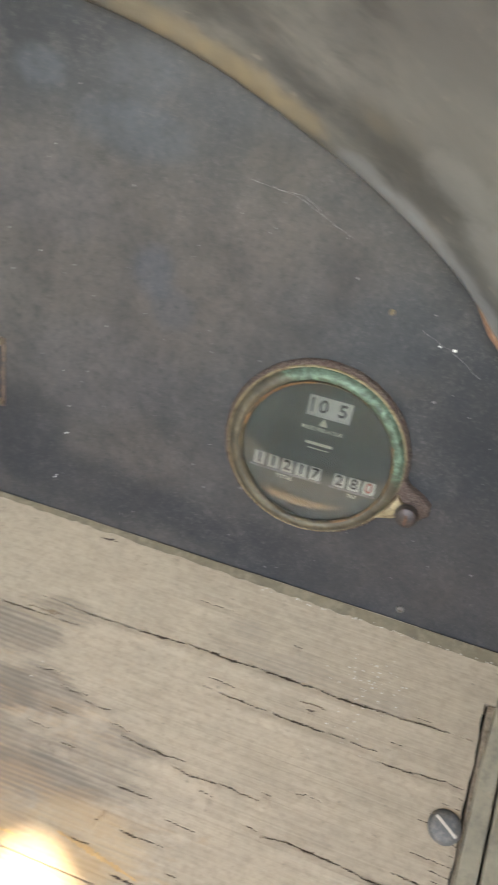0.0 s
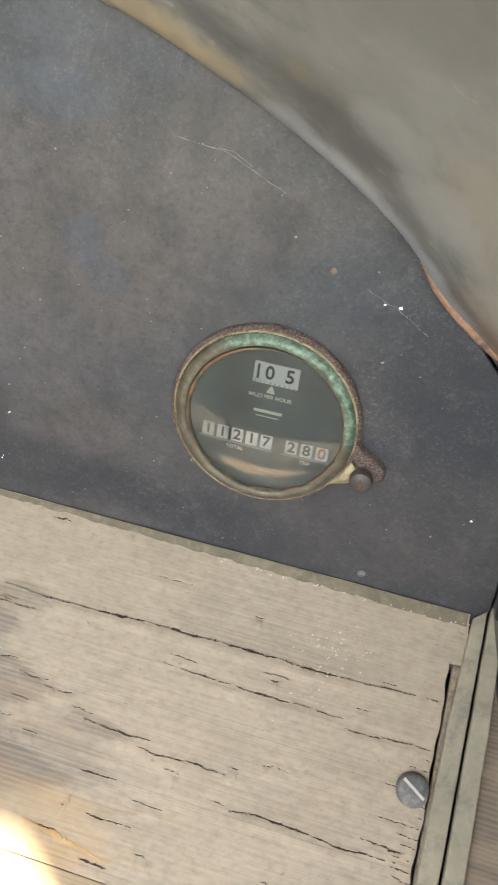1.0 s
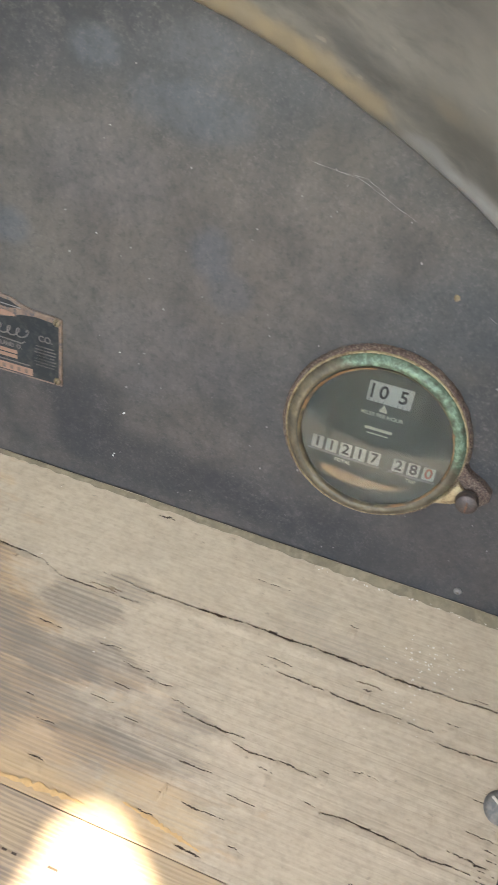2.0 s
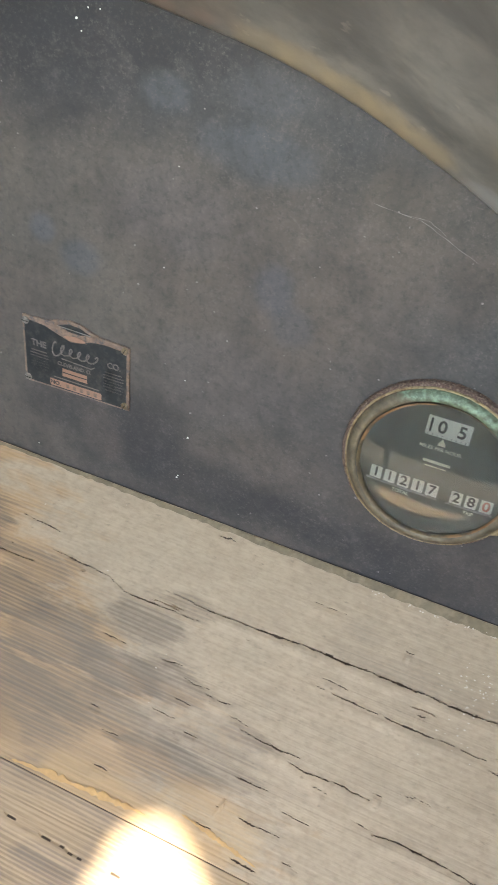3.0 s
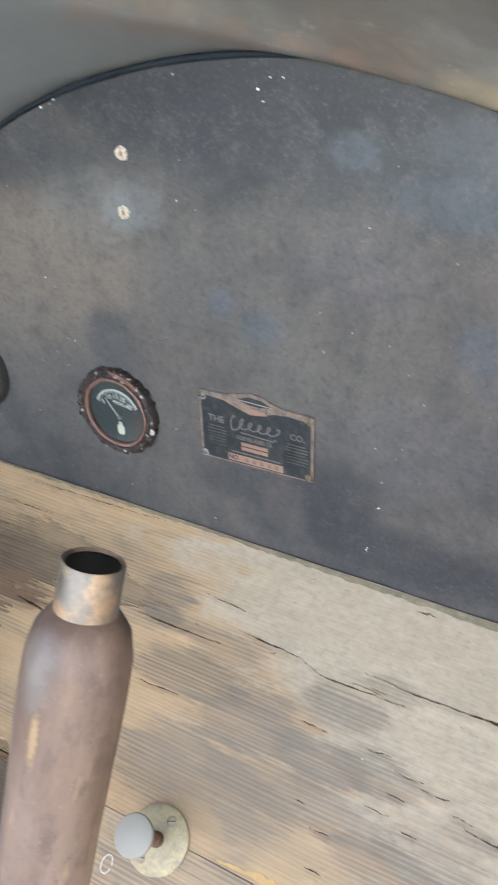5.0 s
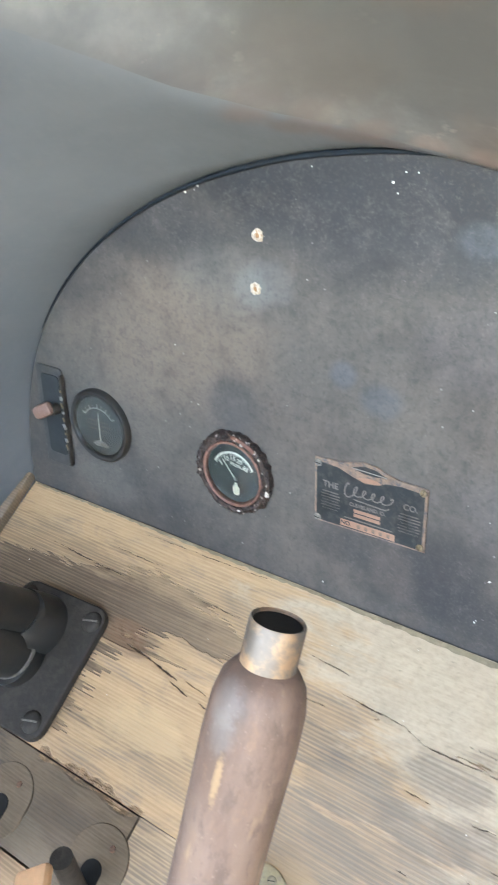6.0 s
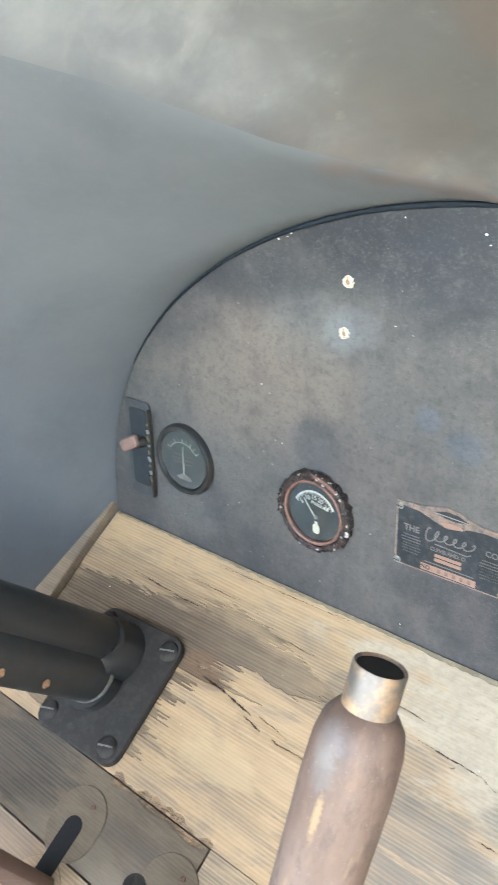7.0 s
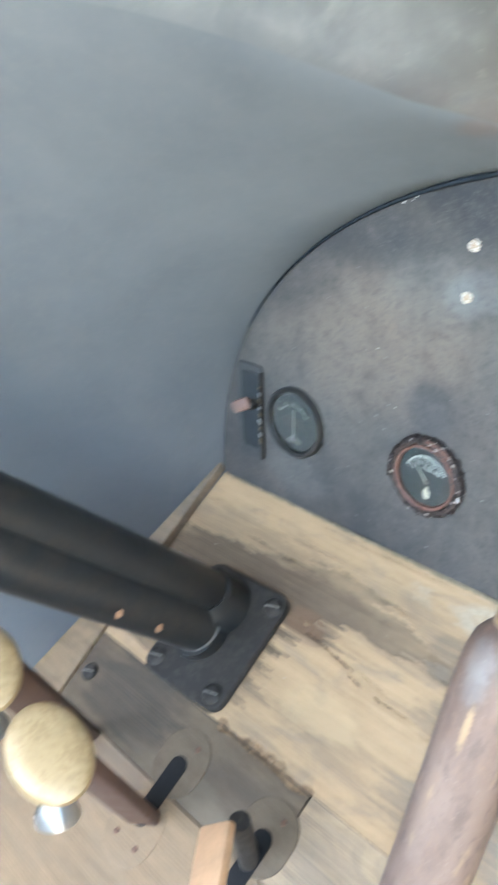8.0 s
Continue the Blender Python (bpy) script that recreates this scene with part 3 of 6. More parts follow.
def lever_rust():
    """Handled brown rust with bright scuffs and dark pitting along the tube, and a sheen painted on the shoulder."""
    m, nt, b = material("handled_brown_rust_with_sheen")
    v = coords(nt)
    wide, mid = noise_tex(nt, coords(nt, (1, 1, 0.35)), 60, 5, 0.6), noise_tex(nt, coords(nt, (1, 1, 0.5)), 210, 7, 0.7)
    col = ramp(nt, wide, [(0.34, (0.078, 0.048, 0.036)), (0.5, (0.118, 0.072, 0.053)), (0.66, (0.165, 0.108, 0.082))])
    col = mix(nt, ramp(nt, mid, [(0.34, grey(0.6)), (0.5, grey(0))]), col, (0.062, 0.040, 0.032))
    speck = noise_tex(nt, v, 900, 3, 0.6)
    col = mix(nt, ramp(nt, speck, [(0.64, grey(0)), (0.74, grey(0.5))]), col, (0.27, 0.2, 0.16))
    col = mix(nt, ramp(nt, mid, [(0.56, grey(0)), (0.72, grey(0.5))]), col, (0.2, 0.12, 0.075))
    scuff = noise_tex(nt, coords(nt, (1, 1, 0.3)), 130, 4, 0.55)
    col = mix(nt, ramp(nt, scuff, [(0.65, grey(0)), (0.72, grey(0.5))]), col, (0.32, 0.21, 0.12))
    for x, y, z, rx, rz in ((-0.0021, 0.0120, -0.038, 0.0011, 0.0065),):
        col = mix(nt, blot(nt, v, x, y, z, rx, rx * 2, rz, 0.5, 0.9, 600.0), col, (0.36, 0.23, 0.11))
    # grey highlight painted into the colour of the shoulder
    for x, y, z, r in ((0.0012, 0.0112, -0.0195, 0.0045), (0.0, 0.0122, -0.026, 0.004)):
        col = mix(nt, blot(nt, v, x, y, z, r, r, r * 1.4, 0.28, 0.7, 400.0), col, (0.19, 0.17, 0.16))
    nt.links.new(col, b.inputs["Base Color"])
    nt.links.new(ramp(nt, wide, [(0.3, grey(0.48)), (0.7, grey(0.68))]), b.inputs["Roughness"])
    b.inputs["Metallic"].default_value = 0.1
    bump(nt, b, mid, 0.45, 0.0006)
    return m


M_LEVER_TUBE = lever_rust()


# ---- shape helpers ----
def part(name, bm, mat, parent=None, label="", m=None, smooth=False):
    me = bpy.data.meshes.new(name)
    bm.to_mesh(me)
    bm.free()
    mats = mat if isinstance(mat, (list, tuple)) else [mat]
    for x in mats:
        me.materials.append(x)
    if smooth:
        for p in me.polygons:
            p.use_smooth = True
        me.set_sharp_from_angle(angle=radians(40))
    ob = new(name, me)
    if m is not None:
        ob.matrix_basis = m
    if parent is not None:
        ob.parent = parent
    if label:
        ob["label"] = label
    return ob


def empty(name, m):
    ob = new(name)
    ob.empty_display_size = 0.02
    ob.matrix_basis = m
    return ob


def box(sx, sy, sz, bevel=0.0, at=(0, 0, 0), bm=None, m=None):
    bm = bm or bmesh.new()
    r = bmesh.ops.create_cube(bm, size=1.0)
    vs = r["verts"]
    for v in vs:
        v.co = Vector((v.co.x * sx, v.co.y * sy, v.co.z * sz))
    if bevel:
        es = list({e for v in vs for e in v.link_edges})
        g = bmesh.ops.bevel(bm, geom=es, offset=bevel, segments=2, affect="EDGES", profile=0.5)
        vs = list({v for f in g["faces"] for v in f.verts} | {v for v in vs if v.is_valid})
    for v in vs:
        v.co = (m @ v.co if m else v.co) + Vector(at)
    return bm


def lathe(profile, segs=48, bm=None, closed=False, wobble=None, start=0.0, sweep=2 * math.pi):
    """Turns (radius, height) pairs round z. wobble(angle, k) scales the radius."""
    bm = bm or bmesh.new()
    full = sweep > 6.28
    rings = []
    for j in range(segs if full else segs + 1):
        a = start + sweep * j / segs
        ring = []
        for k, (r, z) in enumerate(profile):
            q = r * (wobble(a, k) if wobble else 1.0)
            ring.append(bm.verts.new((q * math.cos(a), q * math.sin(a), z)))
        rings.append(ring)
    n = len(profile)
    for j in range(segs):
        a, b = rings[j], rings[(j + 1) % len(rings)]
        for k in range(n if closed else n - 1):
            l = (k + 1) % n
            fs = [a[k], b[k], b[l], a[l]]
            if profile[k][0] == 0 and profile[l][0] == 0:
                continue
            bm.faces.new(fs)
    bmesh.ops.remove_doubles(bm, verts=bm.verts[:], dist=1e-7)
    bmesh.ops.recalc_face_normals(bm, faces=bm.faces[:])
    return bm


def tube(path, radius, segs=20, caps=True):
    """A round bar along a polyline; radius may be a list."""
    bm = bmesh.new()
    path = [Vector(p) for p in path]
    rings = []
    up = Vector((0.3, 0.2, 0.9))
    for i, p in enumerate(path):
        d = (path[min(i + 1, len(path) - 1)] - path[max(i - 1, 0)]).normalized()
        x = d.cross(up).normalized()
        y = d.cross(x)
        r = radius[i] if isinstance(radius, (list, tuple)) else radius
        rings.append([bm.verts.new(p + r * (x * math.cos(2 * math.pi * j / segs) + y * math.sin(2 * math.pi * j / segs))) for j in range(segs)])
    for a, b in zip(rings, rings[1:]):
        for j in range(segs):
            bm.faces.new((a[j], a[(j + 1) % segs], b[(j + 1) % segs], b[j]))
    if caps:
        bm.faces.new(rings[0][::-1])
        bm.faces.new(rings[-1])
    bmesh.ops.recalc_face_normals(bm, faces=bm.faces[:])
    return bm


def outline(points, thick, bevel=0.0):
    """A flat plate of the given outline, from z = 0 to z = thick."""
    bm = bmesh.new()
    f = bm.faces.new([bm.verts.new((x, y, 0)) for x, y in points])
    r = bmesh.ops.extrude_face_region(bm, geom=[f])
    for v in r["geom"]:
        if isinstance(v, bmesh.types.BMVert):
            v.co.z += thick
    bmesh.ops.recalc_face_normals(bm, faces=bm.faces[:])
    if bevel:
        es = [e for e in bm.edges if all(v.co.z > thick * 0.9 for v in e.verts)]
        bmesh.ops.bevel(bm, geom=es, offset=bevel, segments=2, affect="EDGES", profile=0.5)
    return bm


def rounded(w, h, r, n=5, cx=0.0, cy=0.0):
    pts = []
    for qx, qy, a0 in ((1, 1, 0), (-1, 1, 90), (-1, -1, 180), (1, -1, 270)):
        for i in range(n + 1):
            a = radians(a0 + 90 * i / n)
            pts.append((cx + qx * (w / 2 - r) + r * math.cos(a), cy + qy * (h / 2 - r) + r * math.sin(a)))
    return pts


def lettering(text, size, mat, parent, m, thick=0.0001):
    cu = bpy.data.curves.new("lettering", "FONT")
    cu.body, cu.size, cu.extrude, cu.offset = text, size, thick, 0.018 * size
    cu.align_x, cu.align_y = "CENTER", "CENTER"
    tmp = bpy.data.objects.new("lettering", cu)
    scene.collection.objects.link(tmp)
    me = bpy.data.meshes.new_from_object(tmp.evaluated_get(bpy.context.evaluated_depsgraph_get()))
    bpy.data.objects.remove(tmp)
    me.materials.clear()
    me.materials.append(mat)
    ob = new("lettering", me)
    ob.matrix_basis = m
    ob.parent = parent
    return ob


def on_panel(x, z, out=0.0, turn=0.0):
    """A placement on the dash panel: its x runs right, its y up, its z out towards the driver."""
    return Matrix(((1, 0, 0, x), (0, 0, -1, -out), (0, 1, 0, z), (0, 0, 0, 1))) @ pose(0, 0, 0, 0, 0, turn)


CA, SA = 0.8424, 0.5388


def on_board(x, s, h=0.0, turn=0.0):
    """A placement on the sloping toe boards, s metres down from the dash: x right, y up the slope, z out of the wood."""
    return Matrix(((1, 0, 0, x), (0, CA, -SA, -s * CA - h * SA), (0, SA, CA, -s * SA + h * CA), (0, 0, 0, 1))) @ pose(0, 0, 0, 0, 0, turn)


def slotted_screw(name, r, h, m, mat, turn, label, parent=None, slot_mat=None):
    """A round-headed screw with a slot."""
    bm = bmesh.new()
    prof = [(0, h), (r * 0.45, h * 0.97), (r * 0.8, h * 0.75), (r * 0.96, h * 0.4), (r, 0.0), (r * 0.4, -0.004), (0, -0.004)]
    lathe(prof, 28, bm)
    if parent is None:
        ob = part(name, bm, mat, None, "", m @ pose(0, 0, 0, 0, 0, turn), True)
        tagged(ob, label, "screw")
    else:
        ob = part(name, bm, mat, parent, label, m @ pose(0, 0, 0, 0, 0, turn), True)
    slot = box(r * 1.55, r * 0.16, h * 0.5, 0, (0, 0, h * 0.82))
    part("slot", slot, slot_mat or M_INK, ob)
    return ob


# ---- the dash panel and the cowl round it ----
CX, HALF, TALL = -0.2085, 0.349, 0.294


def rim(a, grow=0.0):
    """A point of the arched rim at the angle a (0 right, pi left), grown outwards."""
    c, s = math.cos(a), max(math.sin(a), 0.0)
    grow += float(np.interp(math.degrees(a), [5, 12, 18, 24, 29], [0, 0.0022, 0.004, 0.005, 0]))
    x = CX + HALF * math.copysign(abs(c) ** 1.0, c)
    z = TALL * s ** (2 / 2.2)
    n = Vector((c / HALF, 0, s / TALL)).normalized()
    return Vector((x, 0, z)) + n * grow, n


def dash_panel():
    bm = bmesh.new()
    n = 120

    def inset(k):
        d = 180 * k / n
        return -0.001 - 0.0003 * min(1.0, max(0.0, (d - 72) / 20)) * min(1.0, max(0.0, (140 - d) / 25))
    pts = [(-HALF + CX + 0.002, -0.03)] + [(rim(math.pi * (n - i) / n, inset(n - i))[0].x, max(0.0, rim(math.pi * (n - i) / n, inset(n - i))[0].z)) for i in range(n + 1)] + [(HALF + CX - 0.002 - 0.008, -0.03)]
    bm = outline(pts, 0.004, 0.0012)
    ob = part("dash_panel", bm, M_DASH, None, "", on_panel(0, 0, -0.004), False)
    return tagged(ob, "arched dark blue-black sheet metal dash panel with worn speckled paint", "dash panel", kind="structure")


panel = dash_panel()


def smoothstep(a, b, x):
    t = min(1, max(0, (x - a) / (b - a)))
    return t * t * (3 - 2 * t)


def cowl():
    """The cowl flares from the rim of the panel towards the driver. Its crease lies close to the rim
    on the top and on one side, and runs back along the other side."""
    bm = bmesh.new()
    na = 150
    beyond = [0.002, 0.005, 0.009, 0.014, 0.02, 0.028, 0.037, 0.048, 0.06, 0.075, 0.095, 0.12, 0.15, 0.19, 0.24, 0.3, 0.38, 0.46]
    deg = [0, 60, 84, 90, 95, 100, 105, 110, 115, 125, 135, 150, 180]
    crease = [0.02, 0.014, 0.012, 0.014, 0.024, 0.043, 0.068, 0.103, 0.15, 0.26, 0.4, 0.55, 0.7]
    before = [0.25, 0.1, 0.15, 0.35, 0.48, 0.5, 0.5, 0.5, 0.5, 0.48, 0.45, 0.3, 0.12]
    after = [0.35, 0.9, 1.1, 1.2, 1.3, 1.4, 1.45, 1.35, 1.15, 0.8, 0.6, 0.35, 0.15]
    lip_deg = [0, 20, 24, 27.5, 30.5, 33.5, 36.5, 40, 43, 47, 53, 60, 80, 95, 105, 180]
    lip_in = [0, -0.001, -0.003, -0.005, 0, 0.005, 0.008, 0.0072, 0.0078, 0.0094, 0.0112, 0.0124, 0.0085, 0.002, 0, 0]
    rows, meta = [], []
    for i in range(-6, na + 7):
        a = math.pi * min(max(i, 0), na) / na
        p, nrm = rim(a, 0.0006)
        if i < 0:
            p = p + Vector((0, 0, 0.03 * i))
        if i > na:
            p = p - Vector((0, 0, 0.03 * (i - na)))
        d = math.degrees(a)
        dc, s0, s1 = (float(np.interp(d, deg, k)) for k in (crease, before, after))
        row = []
        for y in [-0.03, -0.004] + [dc * k / 12 for k in range(13)] + [dc + e for e in beyond]:
            if y < 0:
                row.append(bm.verts.new(p + Vector((0, -y, 0))))
                continue
            soft = float(np.interp(d, [88, 100, 106, 114, 122], [0.35, 0.10, 0.2, 0.7, 1.5])) * dc
            o = s0 * y + (s1 - s0) * max(0.0, 0.5 * ((y - dc) + math.sqrt((y - dc) ** 2 + soft ** 2)) - 0.5 * (math.sqrt(dc ** 2 + soft ** 2) - dc))
            o -= float(np.interp(d, lip_deg, lip_in)) * smoothstep(0, 0.009, y)
            row.append(bm.verts.new(p + nrm * o + Vector((0, -y, 0))))
        rows.append(row)
        meta.append((d, dc))
    for (a, b), (d, dc) in zip(zip(rows, rows[1:]), meta):
        for k in range(len(a) - 1):
            f = bm.faces.new((a[k], a[k + 1], b[k + 1], b[k]))
            f.material_index = 1 if d > 87 and k < 14 else 0
    bmesh.ops.recalc_face_normals(bm, faces=bm.faces[:])
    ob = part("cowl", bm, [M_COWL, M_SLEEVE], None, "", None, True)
    sol = ob.modifiers.new("thickness", "SOLIDIFY")
    sol.thickness, sol.offset = 0.002, 1.0
    return tagged(ob, "grey flared sheet metal cowl with rusty worn paint around the dash", "cowl", kind="structure")


cowl()


def bead():
    """The rolled lip of the cowl, rusty towards its foot."""
    deg, inward = [24, 27, 30, 33, 36.5, 40, 43], [-0.008, -0.0085, -0.003, 0.002, 0.0052, 0.0036, 0.0045]
    for lo, hi, mat, label, r in ((25, 42, M_LIP_RUST, "rusty rolled lip of the cowl", 0.0028),):
        path, rad = [], []
        n = 44
        for i in range(n + 1):
            d = lo + (hi - lo) * i / n
            p, nrm = rim(radians(d), 0.0004 - float(np.interp(d, deg, inward)))
            path.append(p + Vector((0, -0.0115, 0)))
            rad.append(r * min(1.0, 0.06 + 2.5 * min(i, n - i) / n) * (1 + 0.06 * math.sin(d * 1.7)))
        tagged(part("trim", tube(path, rad, 14), mat, None, "", None, True), label, "trim", kind="structure")


bead()


def rim_groove():
    """A dark tube, added in the corner between the panel and the cowl, stands for the dark groove along the top."""
    path, rad = [], []
    n = 60
    for i in range(n + 1):
        d = 68 + 84 * i / n
        p, nrm = rim(radians(d), -0.0010)
        path.append(p + Vector((0, -0.0012, 0)))
        rad.append(0.0003 + 0.0014 * min(1.0, 3.0 * i / n, 2.0 * (n - i) / n) * (1 + 0.1 * math.sin(d * 2.3) + 0.08 * math.sin(d * 5.1)))
    tagged(part("trim", tube(path, rad, 12), M_RIM_GROOVE, None, "", None, True), "dark blue-black strip added for the dark groove between dash panel and cowl", "trim", kind="structure")


rim_groove()

# a dark backing closes the gap behind the panel
bk = part("backing", box(1.6, 0.01, 1.4, 0, (CX, 0.03, 0.2)), M_BLACK)
tagged(bk, "black sheet closing the bay behind the dash", "backing", kind="structure")


# ---- toe boards ----
CRACKS = []


def crack(width, depth, *pts):
    CRACKS.append((width, depth, pts))


crack(0.0012, 0.004, (-0.134, 0.0545), (-0.1035, 0.0557), (-0.0742, 0.0553), (-0.0313, 0.0539), (0.0071, 0.0533), (0.0554, 0.0545), (0.0981, 0.0526), (0.1237, 0.0523))
crack(0.0008, 0.003, (-0.0265, 0.0729), (-0.0068, 0.0738), (0.0175, 0.0740), (0.0463, 0.0742), (0.0756, 0.0749))
crack(0.0009, 0.003, (0.0766, 0.079), (0.0916, 0.0787), (0.1135, 0.0771))
crack(0.0006, 0.002, (-0.162, 0.0931), (-0.1502, 0.0932), (-0.1394, 0.094))
crack(0.0006, 0.002, (-0.118, 0.0932), (-0.1039, 0.0923))
crack(0.0006, 0.002, (-0.1012, 0.098), (-0.094, 0.0991), (-0.0827, 0.0986))
crack(0.0007, 0.002, (-0.0847, 0.1028), (-0.0741, 0.1023), (-0.0648, 0.1014))
crack(0.0005, 0.002, (-0.0693, 0.1072), (-0.0597, 0.1082), (-0.054, 0.1093))
crack(0.0009, 0.003, (-0.0571, 0.1119), (-0.0461, 0.1132), (-0.0379, 0.1130), (-0.0324, 0.1140), (-0.0204, 0.1131))
crack(0.0008, 0.003, (-0.0255, 0.1175), (-0.0134, 0.1185), (0.0076, 0.117), (0.0129, 0.1184), (0.0225, 0.1182))
crack(0.0007, 0.002, (-0.052, 0.1359), (-0.0407, 0.1359), (-0.0287, 0.1355))
crack(0.0007, 0.002, (-0.0408, 0.1547), (-0.0286, 0.1552), (-0.016, 0.1547))
crack(0.0006, 0.002, (-0.1097, 0.1217), (-0.0955, 0.1216))
crack(0.0006, 0.002, (-0.088, 0.1261), (-0.0785, 0.1258))
crack(0.0010, 0.002, (-0.0531, 0.1544), (-0.0504, 0.1488), (-0.0490, 0.1442))
crack(0.0009, 0.002, (-0.0365, 0.1744), (-0.0203, 0.175))
crack(0.0008, 0.003, (-0.1675, 0.0623), (-0.1599, 0.0653), (-0.134, 0.0651), (-0.1067, 0.0641))
crack(0.0004, 0.001, (-0.0482, 0.0267), (-0.0243, 0.0267))
crack(0.0005, 0.002, (0.0229, 0.1134), (0.0296, 0.1133))
crack(0.0006, 0.002, (0.0379, 0.1088), (0.046, 0.1072), (0.0548, 0.1082))
crack(0.0008, 0.003, (0.0177, 0.1315), (0.0278, 0.1321), (0.0294, 0.1341), (0.0427, 0.132), (0.062, 0.1320), (0.0839, 0.1340), (0.1146, 0.1334))
crack(0.0008, 0.003, (0.0965, 0.1276), (0.1191, 0.1282))
crack(0.0007, 0.003, (-0.2903, 0.0693), (-0.2481, 0.0701), (-0.2253, 0.0695))
crack(0.0009, 0.003, (-0.2178, 0.0575), (-0.1714, 0.0600), (-0.168, 0.0622))
crack(0.0005, 0.003, (-0.2487, 0.043), (-0.2178, 0.0450))
crack(0.0007, 0.003, (-0.31, 0.1044), (-0.2698, 0.1036))
crack(0.0006, 0.002, (-0.2694, 0.1084), (-0.2382, 0.107))
crack(0.0016, 0.004, (-0.3817, 0.0895), (-0.3563, 0.0925), (-0.3288, 0.0975))
crack(0.0008, 0.003, (-0.335, 0.1000), (-0.3161, 0.1035))
crack(0.0007, 0.003, (-0.325, 0.0945), (-0.2961, 0.0988))
crack(0.0006, 0.002, (-0.4281, 0.0083), (-0.36, 0.0068), (-0.2944, 0.0053))
crack(0.0010, 0.002, (-0.4963, 0.0430), (-0.4535, 0.0449), (-0.4135, 0.0449))
crack(0.0012, 0.002, (-0.118, 0.0095), (-0.110, 0.0088), (-0.104, 0.0105))
crack(0.0006, 0.002, (-0.44, 0.026), (-0.41, 0.0275), (-0.39, 0.027))
crack(0.0005, 0.002, (-0.35, 0.0385), (-0.31, 0.0395))


# short hairline splits over the painted part
rnd = random.Random(17)
for _ in range(14):
    hx, hs, run = rnd.uniform(-0.15, 0.10), rnd.uniform(0.018, 0.172), rnd.uniform(0.005, 0.018)
    crack(rnd.uniform(0.0003, 0.00055), 0.0014, (hx, hs), (hx + 0.5 * run, hs + rnd.uniform(-0.0004, 0.0006)), (hx + run, hs + rnd.uniform(-0.0005, 0.0009)))
for k in range(16):
    hs = 0.078 + 0.0052 * k + rnd.uniform(-0.001, 0.001)
    crack(0.0004, 0.0014, (0.1225 - rnd.uniform(0.006, 0.022), hs), (0.1232, hs + 0.0004))


def board_mesh(x0, x1, s0, s1, dx, ds, end=None, chew=None, soak=None, ridge=0.00008, thick=0.022, seed=1):
    """A board as a fine height field with its cracks sunk into it. Faces in a crack take the second
    material, faces in a crumbled edge the third, faces where the top layer has flaked off the fourth."""
    nx, ns = int((x1 - x0) / dx) + 1, int((s1 - s0) / ds) + 1
    rnd = np.random.RandomState(seed)
    u = np.linspace(0, 1, nx)
    s = np.linspace(s0, s1, ns)
    xe = np.array([end(v) if end else x1 for v in s])
    X = x0 + (xe[None, :] - x0) * u[:, None]
    S = np.repeat(s[None, :], nx, 0)
    line = np.convolve(rnd.randn(ns + 12), np.ones(5) / 5, "same")[6:6 + ns]
    H = ridge * line[None, :] * (0.6 + 0.4 * np.sin(X * 9 + 1))
    wave = 0.0004 * np.sin(X * 37 + S * 11) + 0.0003 * np.sin(X * 91 - S * 60 + 2)
    dark = np.zeros_like(X)
    for width, depth, pts in CRACKS:
        xs = [p[0] for p in pts]
        # a broken line: steps along the grain with small jumps across it
        cell = np.floor((X - xs[0]) / 0.0065)
        step = np.modf(np.sin(cell * 12.9898 + pts[0][1] * 7823) * 43758.5)[0]
        jag = 0.0004 * step + 0.00008 * np.sin(X * 900 + 3) + 0.00012 * np.sin(X * 311) + 0.00010 * np.sin(X * 2300 + pts[0][0] * 50)
        mid = np.interp(X, xs, [p[1] for p in pts]) + jag
        t = (X - xs[0]) / (xs[-1] - xs[0])
        w = 0.5 * width * np.clip(3 * np.minimum(t, 1 - t) + 0.12, 0, 1) * np.clip(0.72 + 0.4 * np.sin(X * 160 + pts[0][1] * 900) + 0.3 * np.sin(X * 577 + pts[0][1] * 300) + 0.3 * np.modf(np.sin(np.floor(X / 0.0019) * 78.233) * 43758.5)[0], 0.12, 1.5)
        inside = (t > 0) & (t < 1)
        k = np.where(inside, np.clip(1.6 - np.abs(S - mid) / np.maximum(w, 5e-5), 0, 1), 0)
        H = H - 0.4 * depth * k
        H = H + np.where(inside, 0.0007 * np.exp(-((S - mid - 0.004) / 0.003) ** 2) * np.clip(4 * np.minimum(t, 1 - t), 0, 1), 0)
        dark = np.maximum(dark, k)
    crumb = np.zeros_like(X)
    if chew:
        crumb = chew(X, S)
        field = rnd.randn(nx, ns)
        for axis, k in ((0, 3), (1, 7)):
            field = np.apply_along_axis(lambda r: np.convolve(r, np.ones(k) / k, "same"), axis, field)
        lump = np.clip(0.5 + 1.4 * field, 0, 1)
        H = H - crumb * (0.0008 + 0.0016 * lump)
    flaked = soak(X, S) if soak else np.zeros_like(X)
    H = H - 0.0007 * flaked + wave * 0.6
    Hb = np.minimum(H, 0.002)
    verts = np.stack([X, -S, Hb], -1).reshape(-1, 3)
    i = np.arange(nx * ns).reshape(nx, ns)
    quads = np.stack([i[:-1, :-1], i[:-1, 1:], i[1:, 1:], i[1:, :-1]], -1).reshape(-1, 4)
    kind = np.where(dark[:-1, :-1].reshape(-1) > 0.6, 1, np.where(crumb[:-1, :-1].reshape(-1) > 0.4, 2, np.where(flaked[:-1, :-1].reshape(-1) > 0.5, 3, 0)))
